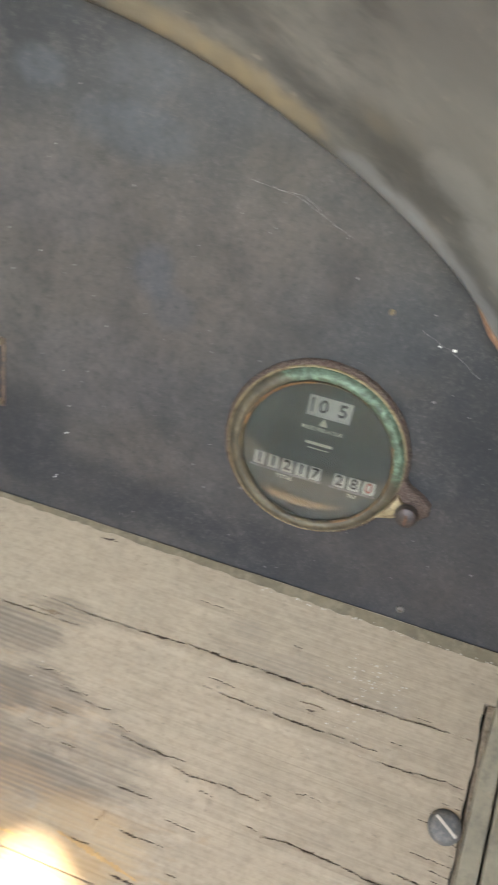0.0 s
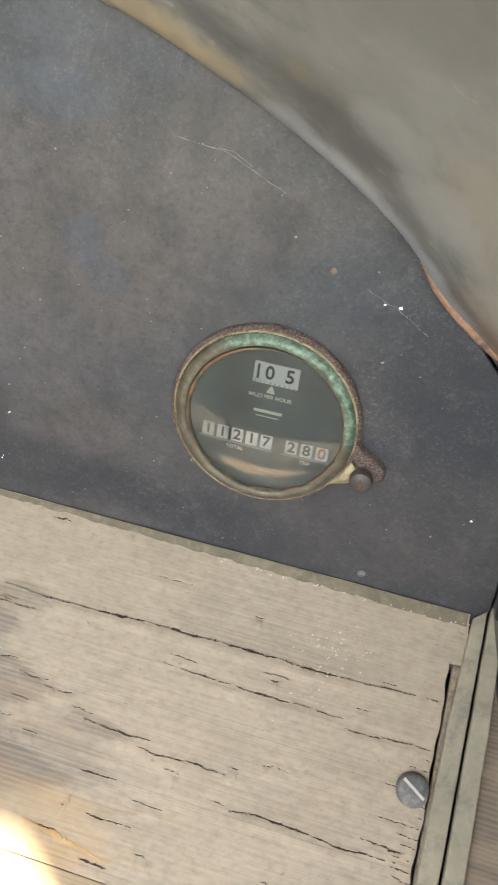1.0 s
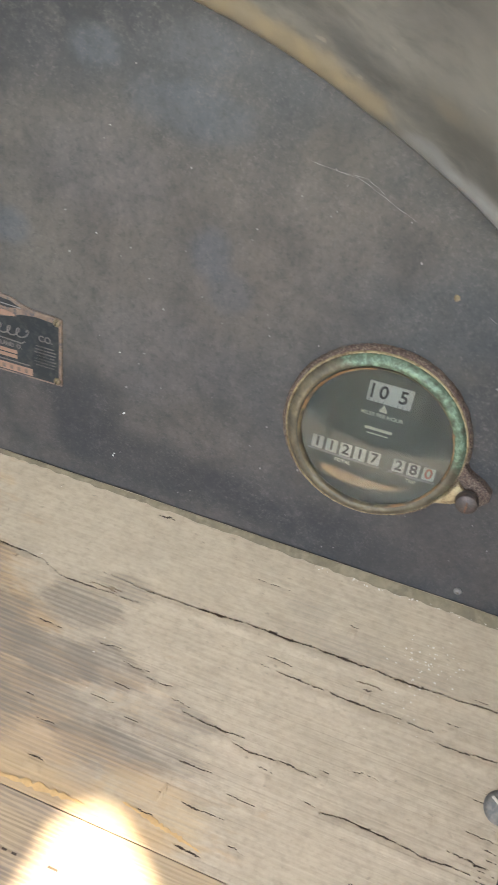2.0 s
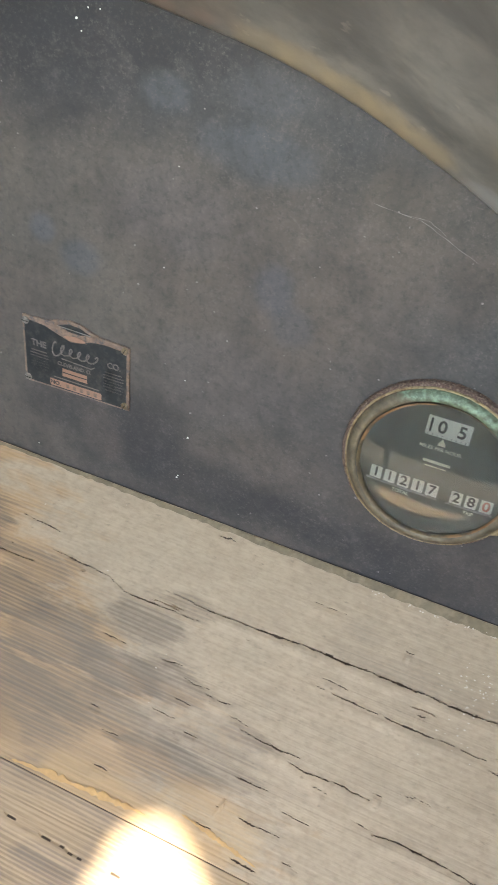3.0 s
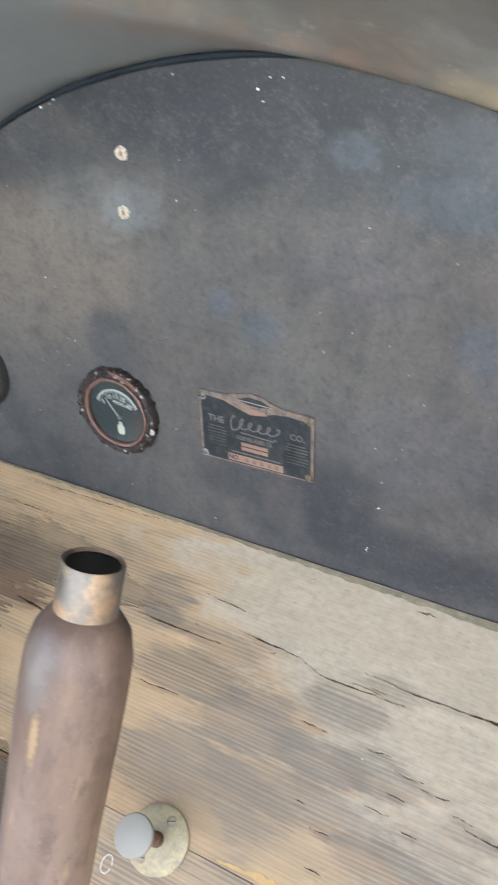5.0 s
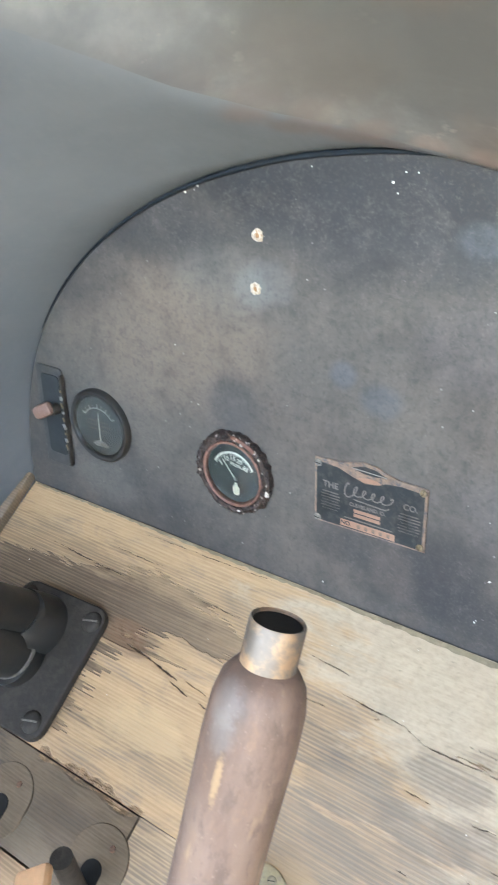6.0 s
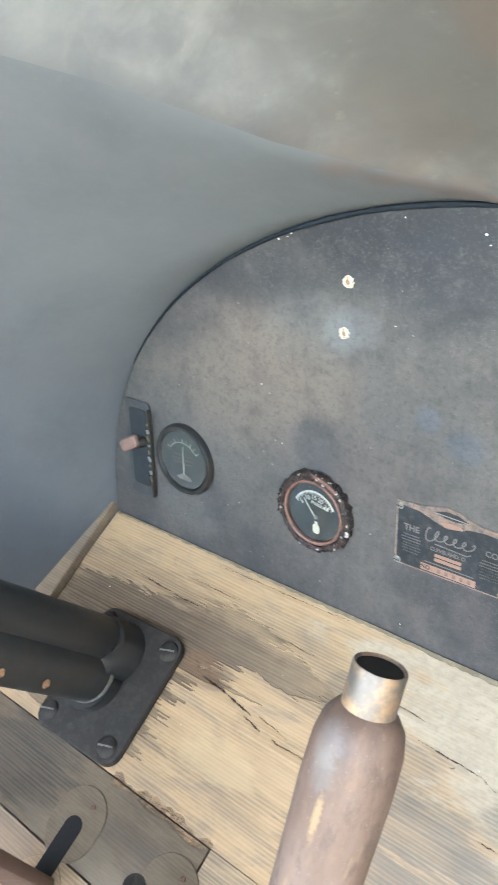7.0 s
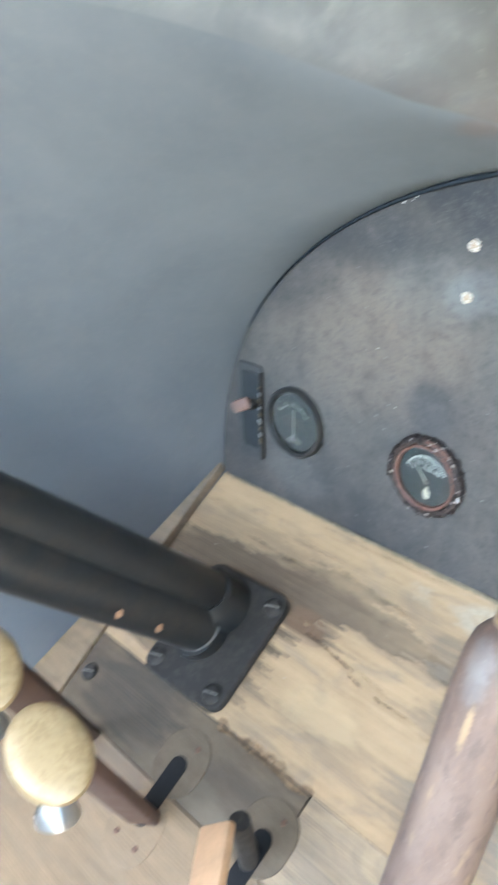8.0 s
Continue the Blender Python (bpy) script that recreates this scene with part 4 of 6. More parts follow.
    edge = np.concatenate([i[:, 0], i[-1, 1:], i[-2::-1, -1], i[0, -2:0:-1]])
    low = verts[edge].copy()
    low[:, 2] = -thick
    base = len(verts)
    verts = np.concatenate([verts, low])
    m = len(edge)
    k = np.arange(m)
    sides = np.stack([edge, edge[(k + 1) % m], base + (k + 1) % m, base + k], -1)
    me = bpy.data.meshes.new("board")
    me.from_pydata(verts.tolist(), [], np.concatenate([quads, sides]).tolist() + [list(range(base, base + m))[::-1]])
    me.polygons.foreach_set("material_index", np.concatenate([kind, np.zeros(m + 1)]).astype(int).tolist())
    me.update()
    return me


def board(me, mats, label):
    for x in mats:
        me.materials.append(x)
    ob = new("toe_board", me)
    ob.matrix_basis = on_board(0, 0)
    return tagged(ob, label, "floor board", kind="structure")


def right_end(s):
    if s < 0.031:
        return 0.1305 - 0.0005 * math.sin(s * 300)
    return 0.1238 - 0.012 * max(0, s - 0.1) + 0.0005 * math.sin(s * 130) + 0.0003 * math.sin(s * 410)


def chewed(X, S):
    along = np.clip((X + 0.405) / 0.01, 0, 1) * np.clip((-0.300 - X) / 0.012, 0, 1)
    edge = 0.1765 + 0.0012 * np.sin(X * 210) + 0.0018 * np.sin(X * 97 + 1) + 0.0006 * np.sin(X * 530)
    a = along * np.clip((S - edge) / 0.002, 0, 1)
    hole = np.clip(1.0 - np.sqrt(((X + 0.385) / 0.016) ** 2 + ((S - 0.084 - 0.25 * (X + 0.385)) / 0.006) ** 2) + 0.3 * np.sin(X * 410 + 260 * S) * np.sin(S * 700 - X * 190), 0, 1)
    return np.maximum(a, hole * 0.45)



def chewed_below(X, S):
    along = np.clip((X + 0.403) / 0.01, 0, 1) * np.clip((-0.304 - X) / 0.01, 0, 1)
    return along * np.clip((0.1862 + 0.001 * np.sin(X * 170) + 0.0008 * np.sin(X * 61 + 2) - S) / 0.004, 0, 1)


def flaked_off(X, S):
    """Where the oil-soaked lower layer of the wood lies bare, beside the column."""
    X = X + 0.016 * np.modf(np.sin(np.floor(S / 0.0010) * 12.9898) * 43758.5)[0]
    r = 0.0016 * np.sin(X * 110 + 2 + 250 * S) + 0.0009 * np.sin(X * 230 + 1 - 500 * S) + 0.0008 * np.round(2 * np.sin(X * 75 + 1)) + 0.0005 * np.sin(X * 470)
    up = np.interp(X, [-0.56, -0.524, -0.491, -0.445, -0.425, -0.393, -0.367, -0.340, -0.314, -0.275], [0.062, 0.0577, 0.0522, 0.0505, 0.0419, 0.0353, 0.0354, 0.0386, 0.045, 0.0665]) + 1.6 * r
    low = np.interp(X, [-0.402, -0.394, -0.3775, -0.369, -0.368, -0.347, -0.327, -0.3185, -0.317, -0.301, -0.282, -0.275], [0.17, 0.0902, 0.0909, 0.0804, 0.0715, 0.070, 0.0702, 0.0735, 0.070, 0.0687, 0.0659, 0.0645]) + 0.5 * r
    notch = (X > -0.40) & (X < -0.335) & (np.abs(S - np.interp(X, [-0.40, -0.372, -0.335], [0.0905, 0.0905, 0.0872])) < 0.0028 * np.clip((-0.335 - X) / 0.03, 0, 1))
    return np.where(((S > up) & (S < low)) | notch, 1.0, 0.0)


board(board_mesh(-0.5535, 0.1305, 0.0012, 0.1815, 0.0010, 0.00042, right_end, chewed, flaked_off, seed=3), [M_BOARD, M_CRACK, M_CRUMB, M_BOARD_OILED],
      "wide weathered toe board with cracks, bare wood and worn beige paint")
CRACKS.clear()
crack(0.0006, 0.002, (-0.20, 0.205), (-0.12, 0.208), (-0.05, 0.206))
board(board_mesh(-0.80, -0.3055, 0.1825, 0.2425, 0.002, 0.0006, None, chewed_below, seed=5), [M_BOARD_DARK, M_CRACK, M_CRUMB], "narrow oil-darkened floor board beside the steering column")
board(board_mesh(-0.3040, 0.124, 0.1819, 0.2425, 0.003, 0.0012, seed=6), [M_BOARD_SPLIT, M_CRACK, M_CRUMB], "narrow grey weathered floor board with open grain")
board(board_mesh(-0.80, 0.124, 0.2440, 0.40, 0.004, 0.0016, seed=8), [M_BOARD_TAN, M_CRACK, M_CRUMB], "tan bare wood floor board with coarse grain")


def strip(name, pts, h, mat, label, bevel=0.0008, z0=0.0):
    """A flat strip laid on the boards; pts are x, s."""
    bm = outline([(x, -s) for x, s in pts], h, bevel)
    ob = part(name, bm, mat, None, "", on_board(0, 0, z0))
    return tagged(ob, label, "trim", kind="structure")


rnd = random.Random(41)
ragged = [(x, float(np.interp(x, [-0.55, -0.25, -0.10, 0.06, 0.129], [0.003, 0.004, 0.0056, 0.0084, 0.0092])) + rnd.uniform(-0.0007, 0.0007)) for x in np.linspace(0.129, -0.55, 170)]
strip("trim", [(-0.55, 0.0016), (0.129, 0.0016)] + ragged, 0.0005, M_OLIVE, "olive paint line along the board under the dash", 0.0)
strip("trim", [(-0.579, -0.002), (-0.556, -0.002), (-0.550, 0.100), (-0.582, 0.100)], 0.009, M_BATTEN, "pale wooden batten along the end of the board", 0.0015)
strip("trim", [(-0.800, 0.165), (-0.549, 0.165), (-0.5425, 0.2425), (-0.800, 0.2425)], 0.0045, M_BOARD_OILED, "brown plank across the end of the floor boards", 0.0012)
strip("trim", [(-0.510, 0.2428), (-0.46, 0.2432), (-0.415, 0.2436), (-0.415, 0.2448), (-0.46, 0.2452), (-0.510, 0.2446)], 0.0014, M_BATTEN, "pale worn lip along the floor board joint", 0.0006)
strip("trim", [(0.1315, 0.004), (0.1385, -0.002), (0.1345, 0.20), (0.1240, 0.20), (0.1275, 0.06)], 0.0035, M_STRIP, "olive-grey painted metal strip along the board end", 0.0008)
strip("trim", [(0.1400, -0.004), (0.1475, -0.008), (0.1485, 0.06), (0.1465, 0.20), (0.1362, 0.20)], 0.0045, M_STRIP, "second olive-grey painted metal strip beside the first", 0.0008)
strip("trim", [(0.1485, -0.01), (0.26, -0.01), (0.26, 0.40), (0.1485, 0.40)], 0.002, M_BOARD_GREY, "dark weathered board outside the metal strips", 0.0005, -0.004)
strip("trim", [(0.1258, 0.031), (0.1325, 0.031), (0.1290, 0.19), (0.1244, 0.19)], 0.004, M_GAP, "brown wood in the gap at the board end", 0.001, -0.0050)
side = outline([(0.0, 0.0), (0.245, 0.0), (0.245, 0.30), (0.0, 0.10)], 0.003, 0.0008)
side_x = Vector((0.145, -CA, -SA)).normalized()
side_z = Vector((-1.0, -0.145, 0.0)).normalized()
side_y = side_z.cross(side_x).normalized()
side_m = Matrix(((side_x.x, side_y.x, side_z.x, 0.1525), (side_x.y, side_y.y, side_z.y, 0.002), (side_x.z, side_y.z, side_z.z, -0.012), (0, 0, 0, 1)))
tagged(part("side_panel", side, M_SIDE, None, "", side_m), "dark brown rusty side panel beside the toe board", "panel", kind="structure")
tagged(part("trim", tube([(0.1452, -0.006, 0.006), (0.1435, -0.007, 0.03), (0.1400, -0.007, 0.06), (0.1345, -0.006, 0.088)], [0.0035, 0.0050, 0.0046, 0.002], 14), M_FLANGE, None, "", None, True), "dark iron edge post at the corner of the dash", "trim", kind="structure")
under = part("subfloor", box(1.4, 1.2, 0.01), M_BLACK, None, "", on_board(CX, 0.5, -0.03))
tagged(under, "dark underside below the toe boards", "floor", kind="structure")


# ---- instruments ----
def speedometer(x, z):
    th = empty("speedometer", on_panel(x, z))
    rnd = random.Random(4)
    jag = [1 + 0.007 * rnd.uniform(-1, 1) for _ in range(192)]
    crust = lathe([(0.0506, 0.0), (0.0509, 0.0014), (0.0503, 0.0026), (0.0506, 0.0036), (0.0498, 0.0046), (0.0488, 0.0050), (0.0478, 0.0046), (0.046, 0.0040), (0.046, 0.0)], 192, None, False, lambda a, k: jag[(int(a / 6.2832 * 192) + 37 * k) % 192])
    part("mounting_flange", crust, M_CRUST, th, "crusted rusty flange", pose(-0.0014, 0.0012, 0), True)
    lip = lathe([(0.0489, 0.0046), (0.0490, 0.0055), (0.0486, 0.0060), (0.0481, 0.0060), (0.0478, 0.0054)], 192, None, False, lambda a, k: 1 + 0.003 * math.sin(a * 3 + 1) + 0.45 * (jag[(int(a / 6.2832 * 192) * 5 + 3 * k) % 192] - 1))
    part("bezel", lip, M_GOLD, th, "chipped pale brass rim", pose(-0.0012, 0.0010, 0), True)
    part("bevel_ring", lathe([(0.0481, 0.0054), (0.0470, 0.0070), (0.0456, 0.0082), (0.0441, 0.0088), (0.0430, 0.0087), (0.0421, 0.0082)], 96), M_BEZEL, th, "brass bevel with green verdigris", pose(-0.0008, 0.0007, 0), True)
    inner = lathe([(0.0422, 0.0083), (0.0415, 0.0078), (0.0409, 0.0068), (0.0407, 0.0050), (0.0406, 0.0015)], 96)
    part("inner_ring", inner, M_BRASS, th, "dark brass inner ring", None, True)
    for a0, turn in ((100, 70), (-70, 95)):
        worn = lathe([(0.0423, 0.0086), (0.0414, 0.0081), (0.0407, 0.0070), (0.0405, 0.0060)], 40, None, False, lambda a, k: 1 + 0.0025 * math.sin(23 * a + k), radians(a0), radians(turn))
        part("copper_edge", worn, M_COPPER, th, "bare orange copper edge", None, True)
    dial = lathe([(0.0, 0.002), (0.0425, 0.002), (0.0425, 0.0), (0, 0)], 72)
    part("dial", dial, M_DIAL, th, "dark green-grey dial", None, False)
    H = 0.0024
    up = 0.0005
    part("speed_drum", outline(rounded(0.0232, 0.0112, 0.0006, 3), 0.0008), M_WHITE, th, "white speed drum", pose(0.0015 + 0.0004, 0.0265 + up, 0.002))
    part("speed_mark", outline(rounded(0.0012, 0.008, 0.0002, 2), 0.0002), M_INK, th, "", pose(-0.0078 + 0.0004, 0.027 + up, 0.0028))
    lettering("0", 0.0098, M_INK, th, pose(-0.0018 + 0.0004, 0.0268 + up, 0.0029))
    lettering("5", 0.0098, M_INK, th, pose(0.0085 + 0.0004, 0.0268 + up, 0.0029))
    for i in range(9):
        part("scale_mark", outline(rounded(0.0003, 0.0013, 0.0001, 2), 0.0002), M_INK, th, "", pose(-0.0085 + 0.0025 * i + 0.0004, 0.0217 + up, 0.0028))
    part("pointer", outline([(0, 0.0028), (0.0017, 0.0), (0.0022, -0.0016), (-0.0022, -0.0016), (-0.0017, 0.0)], 0.0006), M_CREAM, th, "cream pointer", pose(0.0 + 0.0004, 0.0178 + up, 0.0024))
    lettering("MILES PER HOUR", 0.0030, M_CREAM, th, pose(0.0 + 0.0004, 0.0138 + up, H))
    part("name_bar", outline(rounded(0.0148, 0.0017, 0.0003, 2), 0.0002), M_CREAM, th, "", pose(0.0 + 0.0004, 0.0055 + up, 0.002))
    part("name_bar", outline(rounded(0.0118, 0.0006, 0.0002, 2), 0.0002), M_CREAM, th, "", pose(0.0 + 0.0004, 0.0026 + up, 0.002))
    for row, x0, step, digits in ((0, -0.0300, 0.0079, "11217"), (1, 0.0150, 0.0080, "280")):
        for i, dg in enumerate(digits):
            px = x0 + i * step
            red = row == 1 and i == 2
            part("counter_wheel", outline(rounded(0.0064, 0.0078, 0.0004, 2), 0.0006), M_WHITE, th, "white counter wheel", pose(px + 0.0004, -0.012 + up, 0.002))
            lettering(dg, 0.0084, M_RED_INK if red else M_INK, th, pose(px + 0.0004, -0.0120 + up, 0.0027))
        part("counter_sill", box(step * len(digits) + 0.001, 0.0012, 0.001, 0.0002, (x0 + step * (len(digits) - 1) / 2, -0.0168 + up, 0.0024)), M_STEEL, th, "grey sill")
    lettering("TOTAL", 0.0030, M_CREAM, th, pose(-0.0148 + 0.0004, -0.0195 + up, H))
    lettering("TRIP", 0.0029, M_CREAM, th, pose(0.0230 + 0.0004, -0.0195 + up, H))
    glass = lathe([(0.0409, 0.0062), (0.036, 0.0071), (0.031, 0.0077), (0.026, 0.0081), (0.0195, 0.0085), (0.013, 0.0087), (0.0065, 0.0088), (0, 0.0088), (0, 0.0078), (0.0065, 0.0078), (0.013, 0.0077), (0.0195, 0.0075), (0.026, 0.0071), (0.031, 0.0067), (0.036, 0.0061), (0.0409, 0.0052)], 96, None, False)
    g = part("glass", glass, M_GLASS, th, "convex glass", None, True)
    g.visible_shadow = False
    # the lug with its knob
    lug = outline([(0.0455, 0.004), (0.052, -0.004), (0.060, -0.008), (0.0655, -0.0125), (0.0655, -0.018), (0.061, -0.0225), (0.053, -0.0235), (0.045, -0.0235), (0.040, -0.0245), (0.042, -0.012)], 0.006, 0.002)
    part("lug", lug, M_CRUST, th, "rusty lug", None, True)
    web = outline([(0.037, -0.0265), (0.044, -0.0175), (0.0475, -0.009), (0.052, -0.014), (0.053, -0.020), (0.047, -0.0235)], 0.009, 0.0015)
    part("web", web, M_GOLD, th, "corroded brass web", None, True)
    knob = lathe([(0.0, 0.0165), (0.003, 0.0163), (0.0055, 0.0145), (0.0062, 0.011), (0.0055, 0.0085), (0.0035, 0.007), (0.0035, 0.002), (0, 0.002)], 28)
    k = part("knob", knob, M_KNOB, th, "dark trip reset knob", pose(0.0545, -0.0170, 0.0), True)
    part("slot", box(0.001, 0.006, 0.001, 0, (0, 0, 0.0163)), M_RUST, k)
    return tagged(th, "round speedometer with corroded brass bezel and convex glass on the dash", "speedometer")


speedometer(0.0003, 0.0910)


def arc(r0, r1, a0, a1, thick, n=24):
    pts = [(r1 * math.cos(radians(a0 + (a1 - a0) * i / n)), r1 * math.sin(radians(a0 + (a1 - a0) * i / n))) for i in range(n + 1)]
    pts += [(r0 * math.cos(radians(a1 + (a0 - a1) * i / n)), r0 * math.sin(radians(a1 + (a0 - a1) * i / n))) for i in range(n + 1)]
    return outline(pts, thick)


def pressure_gauge(x, z):
    th = empty("pressure_gauge", on_panel(x, z))
    rnd = random.Random(9)
    jag = [1 + 0.05 * rnd.uniform(-1, 1) for _ in range(64)]
    crust = lathe([(0.0308, 0.0), (0.0313, 0.003), (0.0303, 0.0062), (0.0285, 0.0074), (0.0258, 0.0068), (0.0246, 0.003), (0.0246, 0)], 64, None, False, lambda a, k: jag[(int(a / 6.2832 * 64) + k * 7) % 64])
    part("bezel", crust, M_GRIT, th, "flaking corroded bezel", None, True)
    rnd = random.Random(2)
    for i in range(130):
        a = rnd.uniform(0, 2 * math.pi)
        r = rnd.uniform(0.0268, 0.0312)
        s = rnd.uniform(0.0006, 0.0017)
        f = bmesh.new()
        bmesh.ops.create_icosphere(f, subdivisions=1, radius=s)
        for v in f.verts:
            v.co = Vector((v.co.x * rnd.uniform(0.7, 1.5), v.co.y * rnd.uniform(0.5, 1.1), v.co.z * 0.6))
        part("flake", f, M_FLAKE if i % 5 < 2 else M_GRIT if i % 5 < 4 else M_RUST_DARK, th, "", pose(r * math.cos(a), r * math.sin(a), rnd.uniform(0.0045, 0.0072), rnd.uniform(-30, 30), rnd.uniform(-30, 30), rnd.uniform(0, 360)))
    part("paint_flake", arc(0.0282, 0.0308, 48, 88, 0.001, 10), M_RED_RING, th, "pinkish flake of old paint", pose(0, 0, 0.0068))
    ring = lathe([(0.0252, 0.003), (0.0250, 0.0066), (0.0242, 0.0072), (0.0230, 0.0066), (0.0224, 0.004), (0.0222, 0.001)], 64)
    part("inner_ring", ring, M_RED_RING, th, "red-brown inner ring", None, True)
    part("dial", lathe([(0, 0.002), (0.0225, 0.002), (0.0225, 0), (0, 0)], 48), M_DIAL_BLUE, th, "dark blue-grey dial")
    part("scale_band", arc(0.0168, 0.0184, 25, 155, 0.0002), M_WHITE, th, "", pose(0, -0.002, 0.002))
    for i in range(23):
        a = radians(25 + 130 * i / 22)
        part("scale_mark", outline(rounded(0.0005, 0.0024, 0.0001, 2), 0.0002), M_WHITE, th, "", pose(0.0162 * math.cos(a), 0.0166 * math.sin(a) - 0.002, 0.002, 0, 0, math.degrees(a) - 90))
    for t, a in (("5", 148), ("10", 118), ("15", 92), ("20", 66), ("25", 36)):
        lettering(t, 0.0047, M_WHITE, th, pose(0.0126 * math.cos(radians(a)), 0.0126 * math.sin(radians(a)) - 0.0015, 0.0023, 0, 0, 0.5 * (a - 90)))
    lettering("PRESSURE", 0.0034, M_WHITE, th, pose(0.0045, 0.0062, 0.0023, 0, 0, -8))
    part("needle", outline([(-0.0006, -0.001), (0.0006, -0.001), (0.0003, 0.0165), (-0.0003, 0.0165)], 0.0003), M_WHITE, th, "thin white needle", pose(0.0015, -0.0038, 0.0035, 0, 0, 38))
    part("hub", lathe([(0, 0.0042), (0.0014, 0.004), (0.0017, 0.002), (0, 0.002)], 16), M_STEEL, th, "", pose(0.0015, -0.0038, 0))
    part("emblem", outline([(-0.0015, 0.003), (0.0015, 0.003), (0.0018, 0.0005), (0.0038, -0.0012), (0.0038, -0.0065), (0.0022, -0.0085), (-0.0022, -0.0085), (-0.0038, -0.0065), (-0.0038, -0.0012), (-0.0018, 0.0005)], 0.0003), M_CREAM, th, "pale emblem", pose(0.0017, -0.0098, 0.002) @ Matrix.Diagonal((0.75, 0.85, 1, 1)))
    g = part("glass", lathe([(0.0218, 0.0060), (0.012, 0.0062), (0, 0.0063), (0, 0.0055), (0.012, 0.0054), (0.0218, 0.0052)], 48), M_CLEAR, th, "glass", None, True)
    g.visible_shadow = False
    return tagged(th, "small round pressure gauge with flaking rusty bezel on the dash", "gauge")


pressure_gauge(-0.3328, 0.0752)


def ammeter(x, z):
    th = empty("ammeter", on_panel(x, z))
    part("bezel", lathe([(0.0305, 0.0), (0.0303, 0.004), (0.0290, 0.0055), (0.0265, 0.0052), (0.0250, 0.0035), (0.0245, 0.001)], 64), M_BLACK, th, "black enamel bezel", None, True)
    part("dial", lathe([(0, 0.0015), (0.0255, 0.0015), (0.0255, 0), (0, 0)], 48), M_DIAL_BLUE, th, "dark grey dial")
    part("scale_band", arc(0.0166, 0.0176, 35, 145, 0.0002), M_FADED, th, "", pose(0, -0.002, 0.0015))
    for i in range(9):
        a = radians(35 + 110 * i / 8)
        part("scale_mark", outline(rounded(0.0012 if i % 2 == 0 else 0.0004, 0.0032, 0.0001, 2), 0.0002), M_FADED, th, "", pose(0.0190 * math.cos(a), 0.0190 * math.sin(a) - 0.002, 0.0015, 0, 0, math.degrees(a) - 90))
    for i, w in enumerate((0.022, 0.026, 0.024)):
        part("writing_bar", outline(rounded(w, 0.0009, 0.0002, 2), 0.0002), M_PLATE_MARK, th, "", pose(0.0, 0.004 - 0.0035 * i, 0.0015))
    part("needle", outline([(-0.0007, 0), (0.0007, 0), (0.0003, 0.024), (-0.0003, 0.024)], 0.0003), M_WHITE, th, "white needle", pose(0.0005, -0.012, 0.003))
    part("needle_guard", outline([(-0.009, -0.0025), (-0.004, 0.0005), (0, 0.002), (0.004, 0.0005), (0.009, -0.0025), (0.006, -0.004), (-0.006, -0.004)], 0.0006), M_STEEL, th, "", pose(0.0005, -0.0135, 0.0018))
    g = part("glass", lathe([(0.0252, 0.0045), (0.014, 0.0047), (0, 0.0048), (0, 0.0040), (0.014, 0.0039), (0.0252, 0.0037)], 48), M_GLASS, th, "glass", None, True)
    g.visible_shadow = False
    return tagged(th, "small round ammeter with black bezel and white needle on the dash", "gauge")


ammeter(-0.4625, 0.0775)


